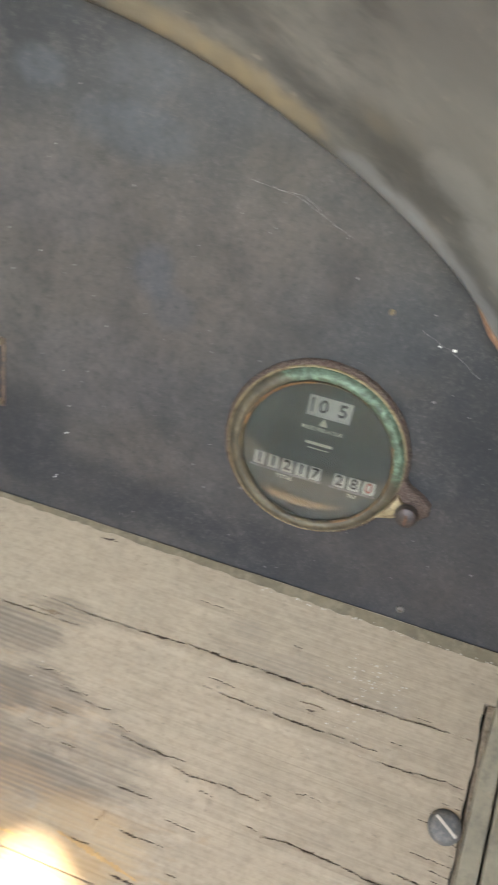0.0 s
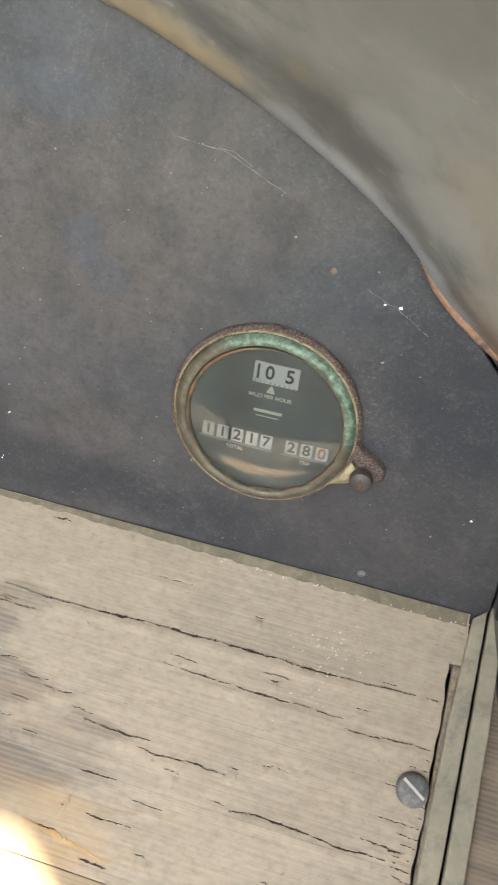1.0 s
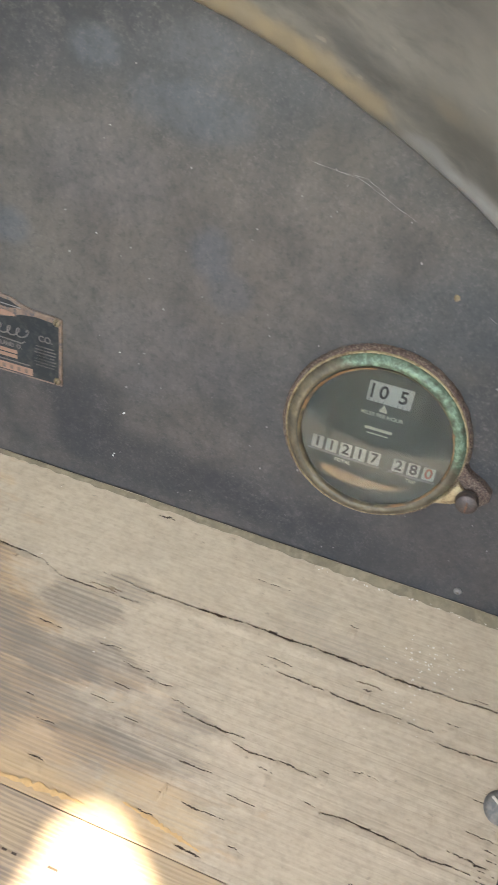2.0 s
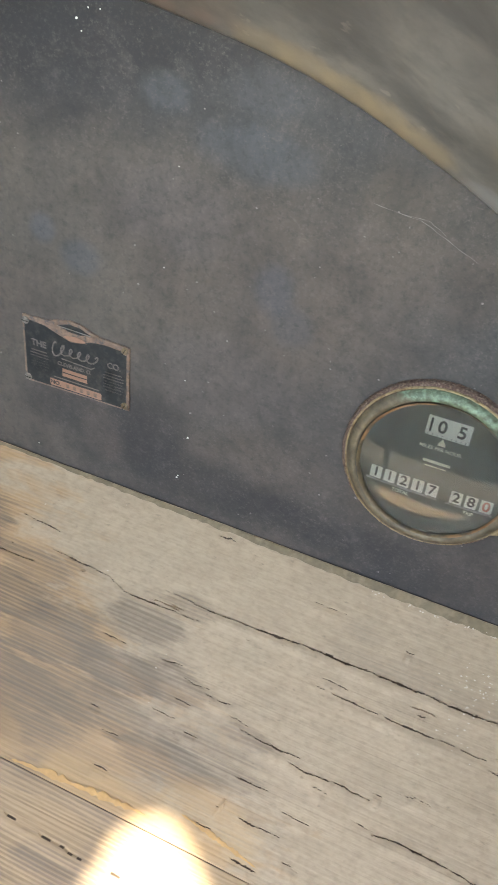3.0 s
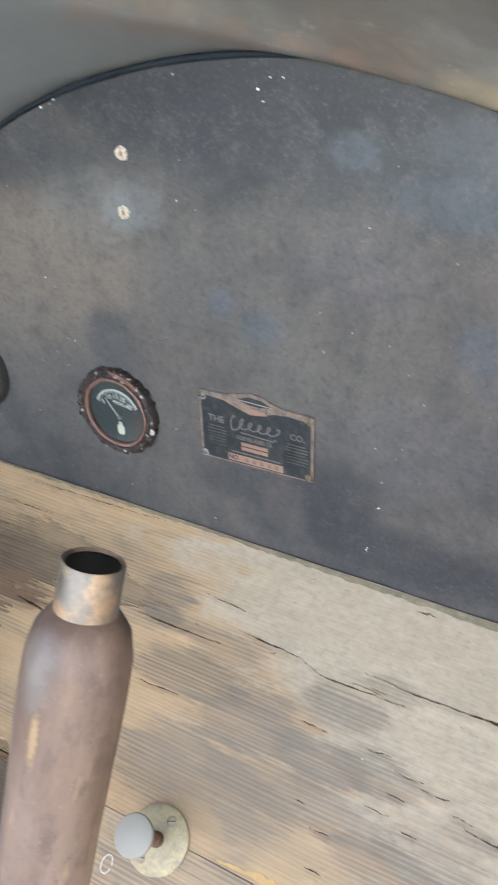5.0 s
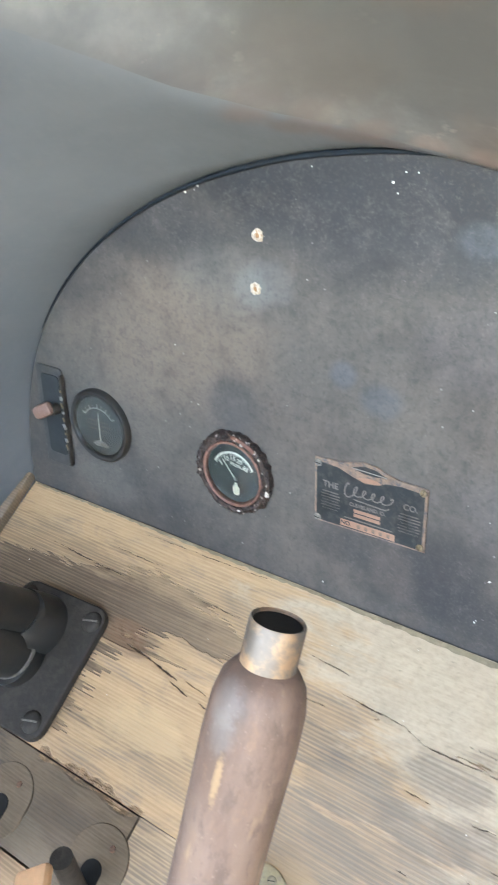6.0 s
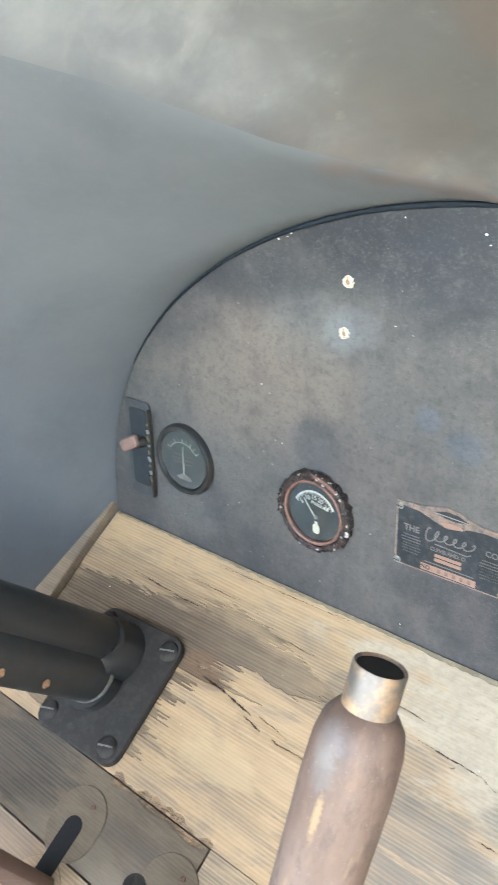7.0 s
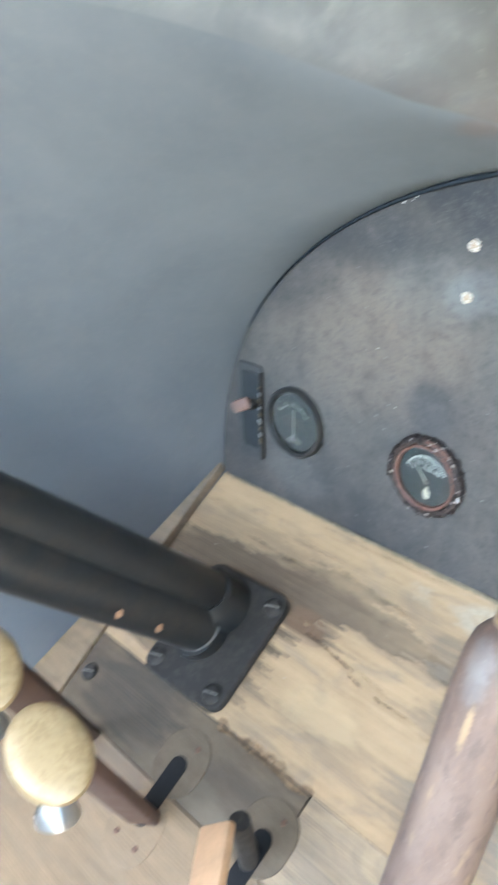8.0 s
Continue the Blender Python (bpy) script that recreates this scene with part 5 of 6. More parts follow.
def name_plate():
    cx, cz = -0.2300, 0.0825
    th = empty("name_plate", on_panel(cx, cz, 0.0, 0.6))
    top = [(0.039, 0.0215), (0.030, 0.0222), (0.020, 0.0225), (0.012, 0.0245), (0.004, 0.0275), (-0.004, 0.0282), (-0.012, 0.0265), (-0.018, 0.0245), (-0.027, 0.0240), (-0.039, 0.0235)]
    back = [(-0.039, -0.0235), (0.039, -0.0225)] + top
    part("plate", outline(back, 0.0012, 0.0003), M_PLATE_EDGE, th, "copper-coloured plate worn at its edges", pose(0, 0, 0.0002))
    field = [(-0.0372, -0.0220), (0.0372, -0.0212), (0.0372, 0.0180), (0.022, 0.0190), (0.012, 0.0180), (0.004, 0.0150), (-0.003, 0.0138), (-0.012, 0.0165), (-0.022, 0.0200), (-0.0372, 0.0212)]
    part("field", outline(field, 0.0003), M_PLATE, th, "black enamel field", pose(0, 0, 0.0014))
    eye = [(-0.012, 0.0232), (-0.004, 0.0258), (0.004, 0.0252), (0.012, 0.0222), (0.004, 0.0205), (-0.004, 0.0208)]
    part("field", outline(eye, 0.0003), M_PLATE, th, "black enamel field", pose(0, 0, 0.0014))
    scr = [(-0.012, 0.0232), (0.012, 0.0224), (0.012, 0.0219), (-0.012, 0.0226)]
    part("scratch", outline(scr, 0.0002), M_STEEL, th, "bright scratch", pose(0, 0, 0.0017))
    part("copper_patch", outline([(-0.008, 0.0168), (0.0, 0.0185), (0.006, 0.0178), (0.009, 0.0160), (0.002, 0.0150), (-0.004, 0.0146)], 0.0003), M_PLATE_COPPER, th, "", pose(0, 0, 0.0014))
    for sx, sz, mt in ((-0.0362, 0.0200, M_SCREW), (0.0360, 0.0190, M_BRASS), (-0.0365, -0.0205, M_SCREW), (0.0362, -0.0195, M_BRASS)):
        slotted_screw("screw", 0.0026, 0.0016, pose(sx, sz, 0.0012), mt, 30 + 900 * sx, "brass screw", th)
    L = 0.0018
    lettering("THE", 0.0062, M_PLATE_MARK, th, pose(-0.0270, 0.0060, L))
    lettering("CO.", 0.0056, M_PLATE_MARK, th, pose(0.0285, 0.0060, L))
    lettering("CLEVELAND. O.", 0.0036, M_PLATE_MARK, th, pose(-0.0005, -0.0035, L))
    # a plain flowing flourish in place of the maker's mark
    pts = []
    n = 120
    for i in range(n + 1):
        u = i / n
        w = 2 * math.pi * 5.25 * u
        hgt = 0.0050 - 0.0022 * smoothstep(0.1, 0.35, u)
        y = hgt * math.sin(w + 1.0)
        pts.append((-0.0165 + 0.033 * u + 0.0022 * math.cos(w + 1.0) + 0.35 * y, 0.0062 + y, 0.0018))
    part("flourish", tube(pts, 0.00045, 6), M_PLATE_MARK, th, "pale flowing flourish")
    part("underline", tube([(-0.010, 0.0005, 0.0018), (0.012, -0.0005, 0.0018), (0.0145, 0.0012, 0.0018)], 0.0004, 6), M_PLATE_MARK, th)
    part("copper_bar", outline(rounded(0.0185, 0.0024, 0.0002, 2), 0.0003), M_PLATE_COPPER, th, "", pose(-0.0005, -0.0076, 0.0015))
    part("copper_bar", outline(rounded(0.0185, 0.0024, 0.0002, 2), 0.0003), M_PLATE_COPPER, th, "", pose(-0.0005, -0.0108, 0.0015))
    part("writing_bar", outline(rounded(0.034, 0.0008, 0.0002, 2), 0.0003), M_PLATE_MARK, th, "", pose(0.0005, -0.0142, 0.0015))
    part("number_panel", outline(rounded(0.0385, 0.0048, 0.0003, 2), 0.0003), M_PLATE_COPPER, th, "copper number panel", pose(0.0, -0.0185, 0.0015))
    lettering("NO.", 0.0042, M_PLATE, th, pose(-0.0150, -0.0185, 0.0019))
    for i in range(5):
        part("number_bar", outline(rounded(0.0022, 0.0026, 0.0003, 2), 0.0002), M_PLATE_EDGE, th, "", pose(-0.006 + 0.0052 * i, -0.0185, 0.0018))
    for side, x0, w in ((0, -0.0270, 0.0150), (1, 0.0280, 0.0160)):
        for i in range(7):
            ww = w * (0.92 if i % 3 else 0.78)
            part("writing_bar", outline(rounded(ww, 0.0009, 0.0002, 2), 0.0003), M_PLATE_MARK, th, "", pose(x0, 0.0008 - 0.0021 * i, 0.0014))
    return tagged(th, "rectangular black and copper name plate, worn, screwed to the dash", "name plate")


name_plate()


def switch():
    th = empty("switch", on_panel(-0.5120, 0.0720))
    housing_pts = rounded(0.030, 0.088, 0.004, 4)
    bm = outline(housing_pts, 0.0016, 0.0006)
    part("housing", bm, M_HOUSING, th, "dark worn switch housing", pose(-0.004, 0.0, 0))
    part("recess", outline(rounded(0.020, 0.070, 0.003, 4), 0.0006), M_RECESS, th, "dark recess", pose(-0.003, 0.002, 0.0017))
    rail = box(0.0018, 0.080, 0.0045, 0.0007, (0.0122, 0.0, 0.0032))
    part("rail", rail, M_FLANGE, th, "worn rail")
    for i in range(9):
        part("tooth", box(0.0016 + 0.0010 * (i % 2), 0.0022 + 0.0014 * (i % 3), 0.0012, 0.0004, (0, 0, 0)), M_STEEL if i % 2 else M_BRASS, th, "bright worn tooth", pose(0.0118, 0.027 - 0.0062 * i, 0.0056, 0, 0, 12 * (i % 3)))
    arm = box(0.0195, 0.0115, 0.008, 0.0038)
    part("lever", arm, M_TAB, th, "copper-coloured lever tab", pose(-0.0050, 0.0085, 0.0110, 0, 10, 28), True)
    part("pivot", lathe([(0, 0.010), (0.004, 0.009), (0.005, 0.003), (0, 0.003)], 20), M_FLANGE, th, "", pose(0.002, 0.009, 0))
    return tagged(th, "black slotted switch with a copper lever beside the ammeter", "switch")


switch()

# two chipped screw holes
for hx, hz, r in ((-0.3122, 0.2408, 0.0040), (-0.3141, 0.2080, 0.0039)):
    rnd = random.Random(int(hz * 1000))
    j = [1 + 0.16 * rnd.uniform(-1, 1) for _ in range(22)]
    chip = lathe([(r, 0.0002), (r * 0.85, 0.0014), (r * 0.5, 0.0016), (r * 0.42, 0.0002)], 22, None, False, lambda a, k: j[int(a / 6.2832 * 22 + 0.5) % 22] if k < 3 else 1)
    ob = part("screw_hole", chip, M_CHIP, None, "", on_panel(hx, hz), True)
    part("hole", lathe([(0, 0.0006), (r * 0.45, 0.0006), (r * 0.45, 0), (0, 0)], 14), M_COPPER, ob, "rusty hole", pose(0.0003, 0, 0))
    tagged(ob, "empty screw hole ringed with chipped white paint on the dash", "screw hole", "screw holes in the dash")

# specks of bare metal and dust on the panel
rnd = random.Random(12)
for i, (sx, sz, s) in enumerate(((0.0205, 0.1748, 0.0062), (0.0545, 0.1640, 0.0034), (0.047, 0.1640, 0.0022), (0.1148, 0.0585, 0.0024), (-0.1535, 0.0945, 0.0011), (-0.154, 0.024, 0.0013), (-0.1495, 0.0545, 0.0013), (-0.165, 0.2175, 0.0010), (-0.171, 0.161, 0.0011), (-0.3645, 0.1185, 0.0013), (-0.2618, 0.0094, 0.0016), (-0.2263, 0.2773, 0.0022), (-0.2234, 0.2719, 0.0013), (-0.2195, 0.2828, 0.0012), (-0.2126, 0.283, 0.0012), (-0.3661, 0.2614, 0.0024), (-0.3561, 0.2662, 0.0026), (-0.359, 0.2635, 0.0012), (-0.1548, 0.0221, 0.0020), (-0.1488, 0.0552, 0.0018), (-0.3824, 0.1591, 0.0013), (-0.2777, 0.2187, 0.0013), (-0.2754, 0.2821, 0.0012), (0.1365, 0.064, 0.0050), (0.1360, 0.070, 0.0042))):
    bm = bmesh.new()
    bmesh.ops.create_icosphere(bm, subdivisions=1, radius=s * 0.33)
    for v in bm.verts:
        v.co = Vector((v.co.x * rnd.uniform(0.6, 1.3), v.co.y * rnd.uniform(0.6, 1.3), v.co.z * 0.3))
    part("paint_chip", bm, M_BRASS if i == 0 else M_WHITE, panel, "pale chip in the paint", Matrix.Translation((0, 0, 0.0042)) @ pose(sx, sz, 0, 0, 0, rnd.uniform(0, 180)))
part("rivet", lathe([(0.0023, 0), (0.0021, 0.0008), (0.0012, 0.001), (0.001, 0.0004), (0, 0.0004)], 20), M_STEEL, panel, "small bright rivet", pose(0.0668, 0.0068, 0.004), True)


# ---- fittings on the boards ----
slotted_screw("screw", 0.0087, 0.0042, on_board(0.1165, 0.0985, 0.0005), M_SCREW, -33, "large round-headed slotted screw in the toe board", None, M_SPLASH)


slotted_screw("screw", 0.0075, 0.003, on_board(-0.532, 0.214, 0.0005), M_FLANGE, 20, "grimy slotted screw in the oil-dark floor board", None, M_SCREW)


def foot_button(x, s):
    th = empty("foot_button", on_board(x, s))
    part("base_plate", lathe([(0.0190, -0.001), (0.0190, 0.0016), (0.0178, 0.0026), (0.006, 0.0034), (0.0045, 0.0034), (0.0045, 0)], 48), M_BUTTON_PLATE, th, "beige metal base plate", None, True)
    for a in (70, 250):
        slotted_screw("screw", 0.003, 0.0012, pose(0.0128 * math.cos(radians(a)), 0.0128 * math.sin(radians(a)), 0.0026), M_STRIP, 20, "painted screw", th)
    part("stem", lathe([(0.0042, 0.0), (0.0042, 0.034), (0, 0.034)], 24), M_RUST, th, "rusty stem", None, True)
    part("cap", lathe([(0, 0.0372), (0.0098, 0.0370), (0.0110, 0.0364), (0.0114, 0.0352), (0.0109, 0.0335), (0.004, 0.0330), (0, 0.033)], 48), M_CAP, th, "flat dull grey metal cap", None, True)
    return tagged(th, "floor push button with flat metal cap and round base plate", "foot button")


foot_button(-0.2120, 0.1845)

# fresh split wood along the joint
def torn_wood(x0, x1, sa, sb, wide, seed):
    rnd = random.Random(seed)
    n = 34
    upper, lower = [], []
    for i in range(n + 1):
        u = i / n
        x, sm = x0 + (x1 - x0) * u, sa + (sb - sa) * u
        w = wide * math.sin(math.pi * u) ** 0.5 * rnd.uniform(0.25, 1.0)
        upper.append((x, -(sm - w)))
        lower.append((x + rnd.uniform(0, 0.001), -(sm + 0.8 * w * rnd.uniform(0.3, 1.0))))
    ob = part("split_wood", outline(upper + lower[::-1], 0.0007), M_FRESH, None, "", on_board(0, 0, 0.0))
    tagged(ob, "orange fresh split in the toe board joint", "wood split", kind="structure")


torn_wood(-0.176, -0.088, 0.1800, 0.1745, 0.0034, 5)
torn_wood(-0.070, -0.020, 0.1660, 0.1735, 0.0022, 8)


def column_flange():
    th = empty("steering_column", on_board(-0.4470, 0.1295, 0.0, 2.0))
    part("flange", outline(rounded(0.088, 0.105, 0.012, 6), 0.006, 0.0015), M_FLANGE, th, "grimy iron floor flange")
    for sx, sy in ((0.032, -0.040), (-0.034, -0.040), (0.034, 0.040), (-0.034, 0.040)):
        slotted_screw("screw", 0.0082, 0.0035, pose(sx, sy, 0.006), M_FLANGE, 15, "grimy slotted screw", th, M_SCREW)
    # the column leans back to the driver
    lean = Vector((0.0, -0.72, 0.69)).normalized()
    inv = on_board(-0.4470, 0.1295, 0.0, 2.0).inverted()
    d = (inv.to_3x3() @ lean).normalized()

    def ax(dx, dy, l, h=0.006):
        return Vector((dx, dy, h)) + d * l
    part("boss", tube([ax(-0.0095, 0.020, -0.01), ax(-0.0095, 0.021, 0.024), ax(-0.0095, 0.024, 0.030)], [0.0265, 0.0255, 0.0205], 32), M_BLACK, th, "black boss", None, True)
    part("lower_boss", tube([ax(-0.0095, -0.006, -0.012), ax(-0.0095, -0.004, 0.012)], [0.0235, 0.0228], 32), M_BLACK, th, "black lower boss", None, True)
    part("column_tube", tube([ax(-0.010, 0.026, 0.02), ax(-0.005, 0.018, 0.62)], 0.0195, 32), M_BLACK, th, "black steering column tube", None, True)
    part("jacket", tube([ax(-0.010, 0.001, 0.014), ax(-0.010, 0.001, 0.017), ax(-0.004, -0.010, 0.62)], [0.0235, 0.0226, 0.0226], 32), M_BLACK, th, "black jacket tube beside the column", None, True)
    part("collar", tube([ax(-0.010, 0.001, 0.011), ax(-0.010, 0.001, 0.0135), ax(-0.010, 0.001, 0.016)], [0.0225, 0.0236, 0.0232], 32), M_SCREW, th, "worn collar edge", None, True)
    for l, a in ((0.118, 0.4), (0.075, 0.4)):
        f = bmesh.new()
        bmesh.ops.create_icosphere(f, subdivisions=1, radius=0.004)
        for v in f.verts:
            v.co.z *= 0.3
            v.co.x *= 0.8
        p = ax(0.0140, -0.010, l)
        part("rust_spot", f, M_RUST_EDGE, th, "spot of bare rust", Matrix.Translation(p) @ pose(0, 0, 0, 0, 80, 0))
    return tagged(th, "black steering column with an iron floor flange on the boards", "steering column")


column_flange()


def pedal_slot(x, s):
    th = empty("pedal_slot", on_board(x, s))
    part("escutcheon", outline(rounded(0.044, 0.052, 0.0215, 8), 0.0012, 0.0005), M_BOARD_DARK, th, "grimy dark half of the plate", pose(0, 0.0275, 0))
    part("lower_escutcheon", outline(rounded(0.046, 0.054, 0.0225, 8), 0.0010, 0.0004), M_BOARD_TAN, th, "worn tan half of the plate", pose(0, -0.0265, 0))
    part("opening", outline(rounded(0.0150, 0.056, 0.0074, 8), 0.0006), M_INK, th, "dark slot", pose(0, 0.004, 0.0011))
    for sx, sy in ((-0.011, -0.036), (0.011, -0.036), (0.006, 0.042)):
        part("pin_hole", lathe([(0, 0.0018), (0.002, 0.0016), (0.0024, 0.001), (0, 0.001)], 14), M_RUST, th, "", pose(sx, sy, 0))
    return tagged(th, "oblong metal pedal slot plate set into the floor boards", "pedal slot", "pedal slots")


pedal_slot(-0.404, 0.2480)
pedal_slot(-0.316, 0.2480)


def pedal(foot, pad, tilt, pad_w, pad_h, name_label):
    """A pedal: an arm out of its slot, a shank and an oval pad facing the driver."""
    th = empty("pedal", pose(*foot))
    f, p = Vector(foot), Vector(pad)
    face = Vector((0.42, -0.30, 0.86)).normalized()
    base = p - face * 0.010 + Vector((-0.004, 0.006, 0))
    run = base - f
    side_dir = run.cross(face).normalized()
    flat = Matrix((side_dir, run.normalized().cross(side_dir), run.normalized())).transposed().to_4x4()
    bar = box(0.0095, 0.026, run.length * 1.12, 0.002)
    part("arm", bar, M_PEDAL_BAR, th, "flat brown iron arm", Matrix.Translation(run * 0.46) @ flat, True)
    rot = face.to_track_quat("Z", "Y").to_matrix().to_4x4() @ pose(0, 0, 0, 0, 0, tilt)
    oval = bmesh.new()
    prof = [(0, 0.0062), (0.5, 0.0058), (0.85, 0.0042), (0.97, 0.002), (1.0, -0.001), (0.96, -0.004), (0.7, -0.005), (0, -0.005)]
    lathe(prof, 40, oval)
    for v in oval.verts:
        v.co.x *= pad_w / 2
        v.co.y *= pad_h / 2
    part("pad", oval, M_PAD, th, "pale worn oval pad", Matrix.Translation(p - f) @ rot, True)
    drop = Vector((0.12, -0.10, -1.0)).normalized().to_track_quat("-Z", "Y").to_matrix().to_4x4()
    part("shank", lathe([(0.0042, -0.002), (0.0045, -0.024), (0.0085, -0.029), (0.0115, -0.036), (0.0122, -0.040), (0.0112, -0.041), (0.0080, -0.033), (0, -0.031)], 28), M_CHROME, th, "bright metal shank", Matrix.Translation(p - f) @ drop, True)
    return tagged(th, name_label, "pedal", "foot pedals")


pedal((-0.4040, -0.222, -0.146), (-0.345, -0.309, 0.028), 28, 0.044, 0.056, "pedal with a pale worn oval pad on a brown iron arm")
pedal((-0.492, -0.215, -0.140), (-0.394, -0.318, 0.060), 28, 0.044, 0.056, "second pedal with a pale worn oval pad beside the column")


def accelerator():
    th = empty("accelerator_pedal", pose(-0.316, -0.200, -0.13))
    part("rod", tube([(0, 0, 0), (0.003, -0.010, 0.05)], 0.007, 16), M_FLANGE, th, "dark iron rod", None, True)
    part("pad", box(0.028, 0.050, 0.007, 0.003), M_BLOCK, th, "tan block", pose(0.022, -0.050, 0.062, 25, -38, 20), True)
    return tagged(th, "small accelerator pedal with a tan block over its slot", "pedal", "foot pedals")


accelerator()


def hand_lever():
    top = Vector((-0.122, -0.269, 0.221))
    d = Vector((0.056, 0.336, 0.940)).normalized()
    th = empty("hand_lever", Matrix.Translation(top) @ d.to_track_quat("Z", "Y").to_matrix().to_4x4())
    top_r = 0.0071
    rnd = random.Random(3)
    body = lathe([(0.0068, -0.0108), (0.0085, -0.0122), (0.0107, -0.0155), (0.0119, -0.021), (0.0122, -0.032), (0.0116, -0.06), (0.0112, -0.14), (0.0108, -0.30), (0.0104, -0.50), (0, -0.50)], 48, None, False, lambda a, k: 1 + 0.008 * math.sin(3 * a + k))
    part("tube", body, M_LEVER_TUBE, th, "rust-brown lever tube with rounded shoulder", None, True)
    f = part("ferrule", lathe([(top_r, -0.0165), (top_r, 0.0), (top_r - 0.0003, 0.0006), (top_r - 0.0009, 0.0), (top_r - 0.0011, -0.012), (0, -0.012)], 48), M_FERRULE, th, "worn bronze-grey ferrule", None, True)
    part("bore", lathe([(0, -0.0002), (0.0062, -0.0002), (0.006, -0.004), (0, -0.004)], 24), M_INK, f, "dark end disc")
    return tagged(th, "upright rust-brown hand lever tube with a worn steel ferrule", "lever")


hand_lever()

# ---- the unseen cab added round the camera ----
# unseen canopy added to block the sun; its gap lights a patch of boards
def up_to_blocker(x, sdown):
    p = on_board(x, sdown).translation
    return p + SUN * ((0.95 - p.z) / SUN.z)


def canopy():
    bm = bmesh.new()
    x0, x1, y0, y1 = -1.25, 0.95, -1.5, -0.25
    n = 24
    mid = up_to_blocker(-0.07, 0.24)
    ring, far = [], []
    for i in range(n):
        a = 2 * math.pi * i / n
        down = max(0.0, math.sin(a))
        p = up_to_blocker(-0.066 + 0.030 * math.cos(a) * (1 + 0.35 * math.sin(a)) - 0.012 * max(0.0, -math.sin(a)) + (math.sqrt(down) * (0.02 + 0.12 * math.cos(a)) if math.cos(a) > 0 else down * (0.02 + 0.05 * math.cos(a))), 0.209 + (0.18 if down else 0.031) * math.sin(a))
        ring.append(bm.verts.new(p))
        q = (p - mid).normalized()
        k = min(((x1 if q.x > 0 else x0) - mid.x) / q.x if abs(q.x) > 1e-6 else 1e9, ((y1 if q.y > 0 else y0) - mid.y) / q.y if abs(q.y) > 1e-6 else 1e9)
        far.append(bm.verts.new((mid.x + q.x * k, mid.y + q.y * k, 0.95)))
    for i in range(n):
        j = (i + 1) % n
        bm.faces.new((ring[i], ring[j], far[j], far[i]))
    r = bmesh.ops.extrude_face_region(bm, geom=bm.faces[:])
    for v in r["geom"]:
        if isinstance(v, bmesh.types.BMVert):
            v.co.z += 0.012
    bmesh.ops.recalc_face_normals(bm, faces=bm.faces[:])
    return tagged(part("canopy", bm, M_SUN_BLOCKER), "unseen dull sheet added over the cab to block the sun", "canopy", kind="structure")


canopy()
# unseen back, floor and ground, added to close the cab and bounce light
tagged(part("cab_back", box(2.2, 0.03, 0.7, 0.004, (-0.15, -1.5, -0.15)), M_CAB), "unseen back wall added to the cab, low to let light in", "wall", kind="structure")
tagged(part("cab_floor", box(2.2, 1.3, 0.03, 0, (-0.15, -0.95, -0.5)), M_CAB_FLOOR), "unseen dark floor added to the cab", "floor", kind="structure")
tagged(part("ground", box(400, 400, 0.1, 0, (0, 0, -1.4)), M_GROUND), "bare ground round the vehicle", "ground", kind="structure")


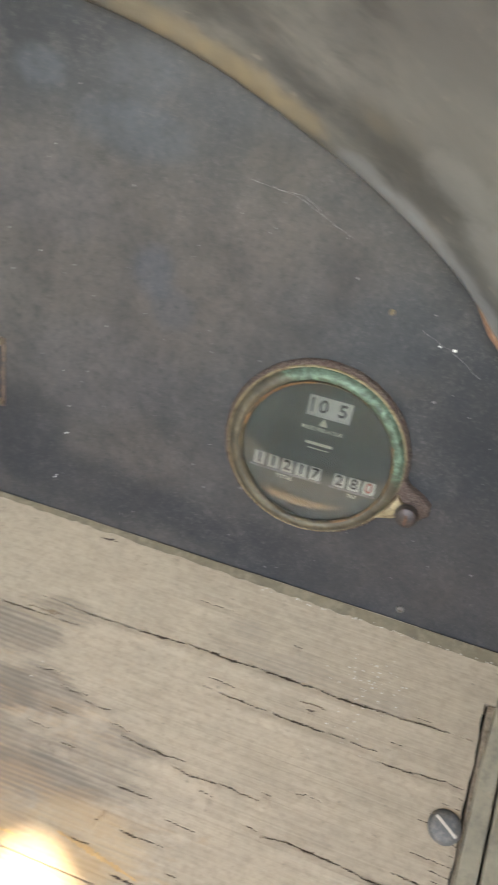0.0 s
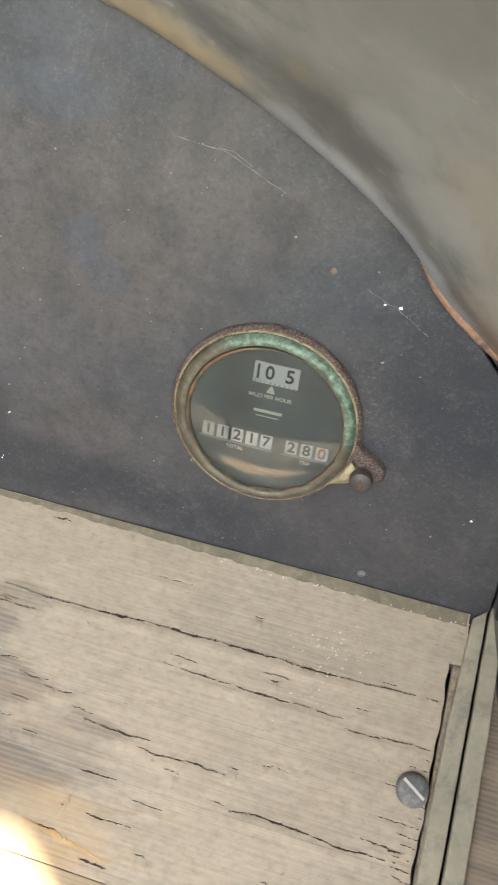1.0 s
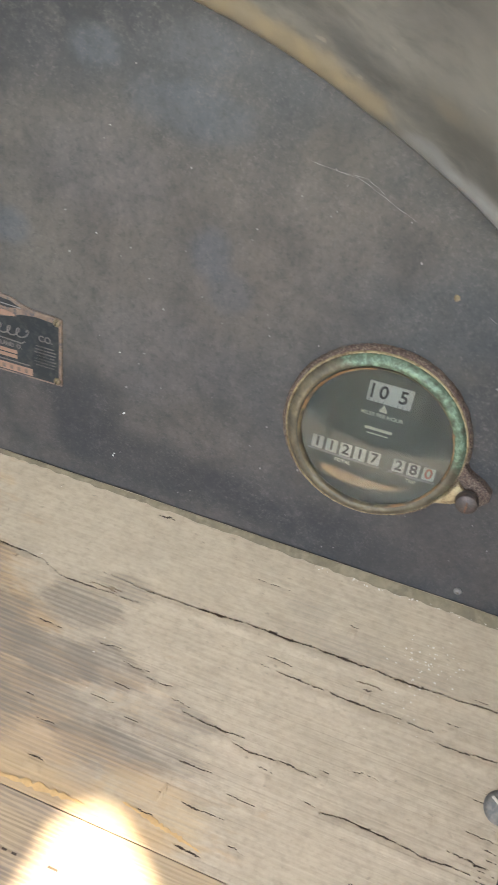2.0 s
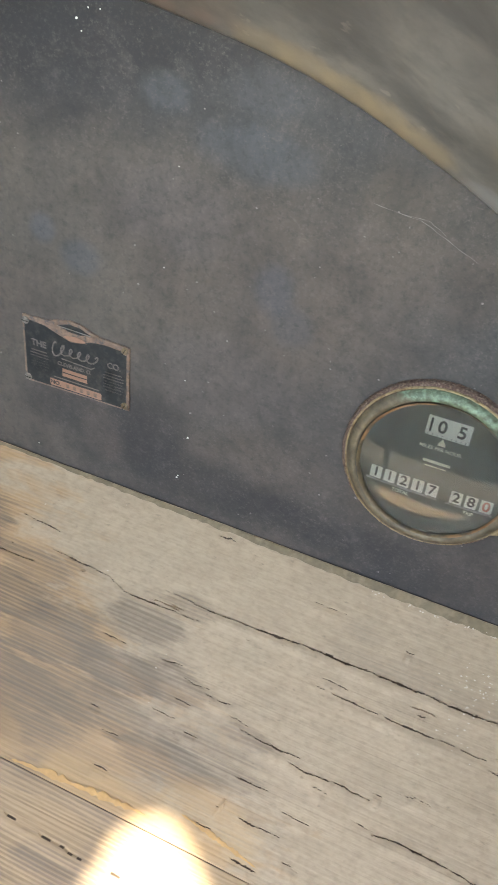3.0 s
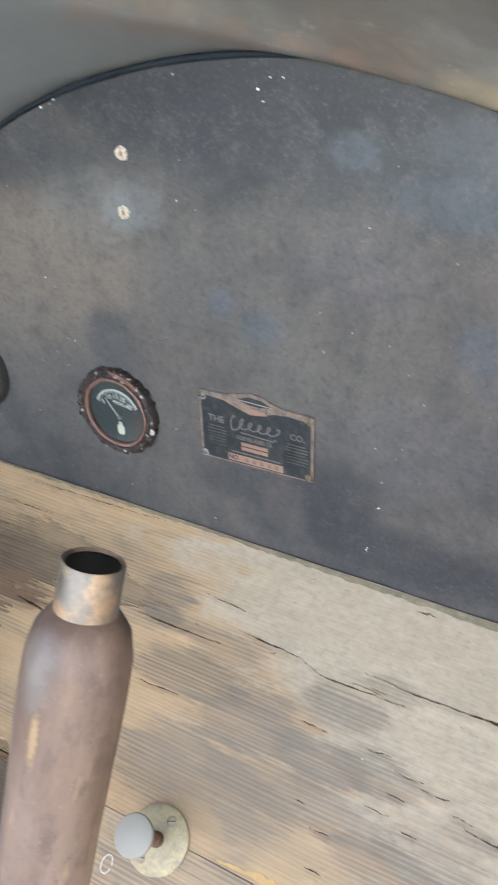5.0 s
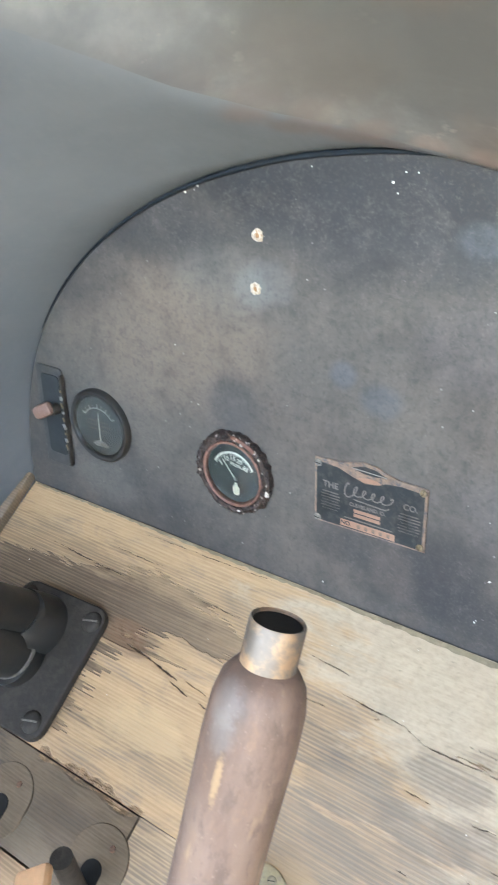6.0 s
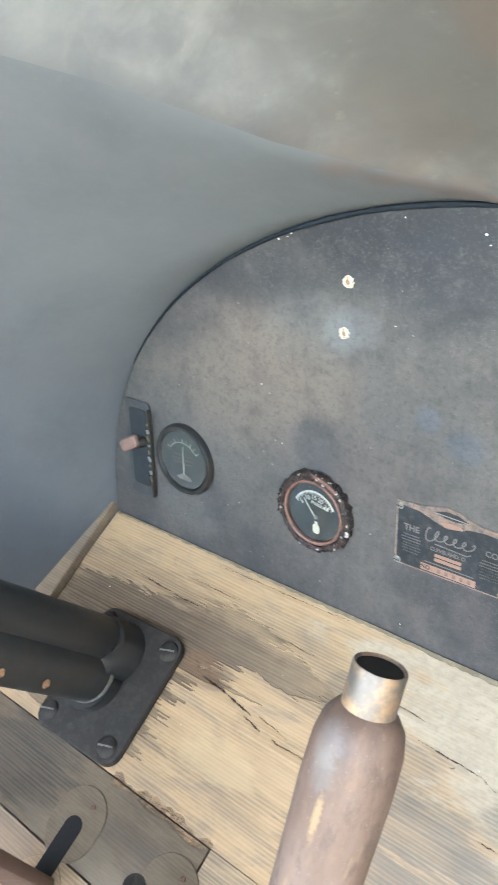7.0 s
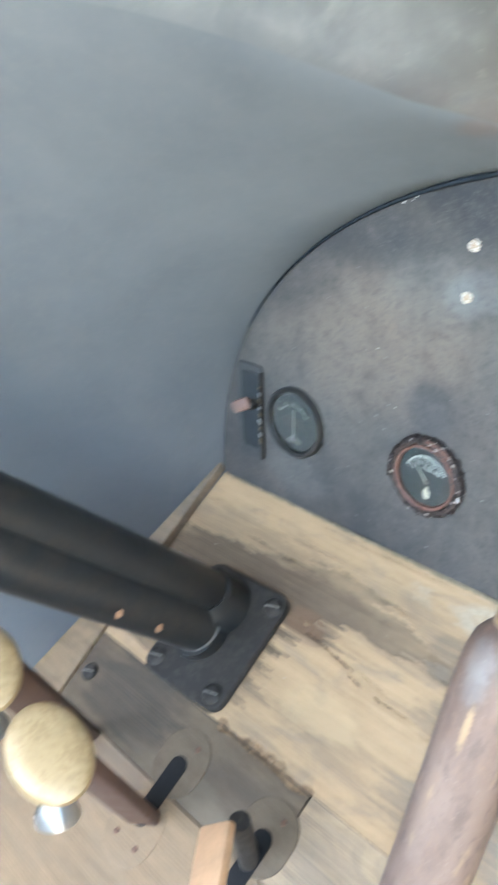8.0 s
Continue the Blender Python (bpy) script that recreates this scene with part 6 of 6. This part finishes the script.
# ---- scratches, splashes and fibres ----
for pts in (((-0.061, 0.222), (-0.037, 0.2185), (-0.02, 0.211), (-0.004, 0.204)), ((0.037, 0.170), (0.052, 0.1635), (0.073, 0.151)), ((-0.046, 0.2195), (-0.033, 0.219), (-0.022, 0.213))):
    path = []
    for (x0, z0), (x1, z1) in zip(pts, pts[1:]):
        path += [(x0 + (x1 - x0) * k / 6 + 0.0005 * math.sin(90 * k + x0 * 900), z0 + (z1 - z0) * k / 6 + 0.0004 * math.sin(50 * k + z0 * 700), 0.0040) for k in range(6)]
    part("scratch", tube(path, [0.00005 + 0.00012 * max(0, math.sin(1.9 * k)) for k in range(len(path))], 5), M_SCRATCH, panel, "pale scratch in the paint")
rnd = random.Random(21)
for k in range(170):
    part_x, part_z = rnd.uniform(-0.54, 0.13), rnd.uniform(0.005, 0.27)
    if (part_x - CX) ** 2 / 0.33 ** 2 + part_z ** 2 / 0.275 ** 2 > 1:
        continue
    if min(abs(part_x - gx) + abs(part_z - 0.08) for gx in (0, -0.23, -0.334, -0.462)) < 0.05:
        continue
    bm = bmesh.new()
    bmesh.ops.create_icosphere(bm, subdivisions=1, radius=rnd.choice((0.0003, 0.0004, 0.0005, 0.0007)))
    part("paint_chip", bm, M_SCRATCH, panel, "", pose(part_x, part_z, 0.0041, 0, 0, rnd.uniform(0, 180)) @ Matrix.Diagonal((1, rnd.uniform(0.5, 1.5), 0.3, 1)))


def splashes():
    """Pale specks of paint and dust on the toe board."""
    bm = bmesh.new()
    rnd = random.Random(33)
    for cx, cs, sx, ss, n in ((0.063, 0.040, 0.010, 0.007, 60), (0.055, 0.062, 0.006, 0.010, 26), (0.05, 0.0085, 0.05, 0.0006, 40), (-0.25, 0.09, 0.2, 0.05, 12)):
        for _ in range(n):
            r = rnd.uniform(0.00018, 0.00055)
            m = on_board(cx + rnd.gauss(0, sx), max(0.004, cs + rnd.gauss(0, ss)), 0.0005)
            bmesh.ops.create_icosphere(bm, subdivisions=1, radius=r, matrix=m @ Matrix.Diagonal((1.2, 1, 0.35, 1)))
    return tagged(part("paint_specks", bm, M_SPLASH), "pale specks of paint and dust on the toe board", "paint specks", kind="stuff")


splashes()
loop = [on_board(-0.2348 + 0.0032 * math.cos(a), 0.2080 + 0.0050 * math.sin(a), 0.0012).translation for a in (0.3 + 5.9 * i / 28 for i in range(29))]
tagged(part("fibre", tube(loop, 0.00022, 6), M_WHITE, None, "", None, True), "thin curled white fibre lying on the boards", "fibre")
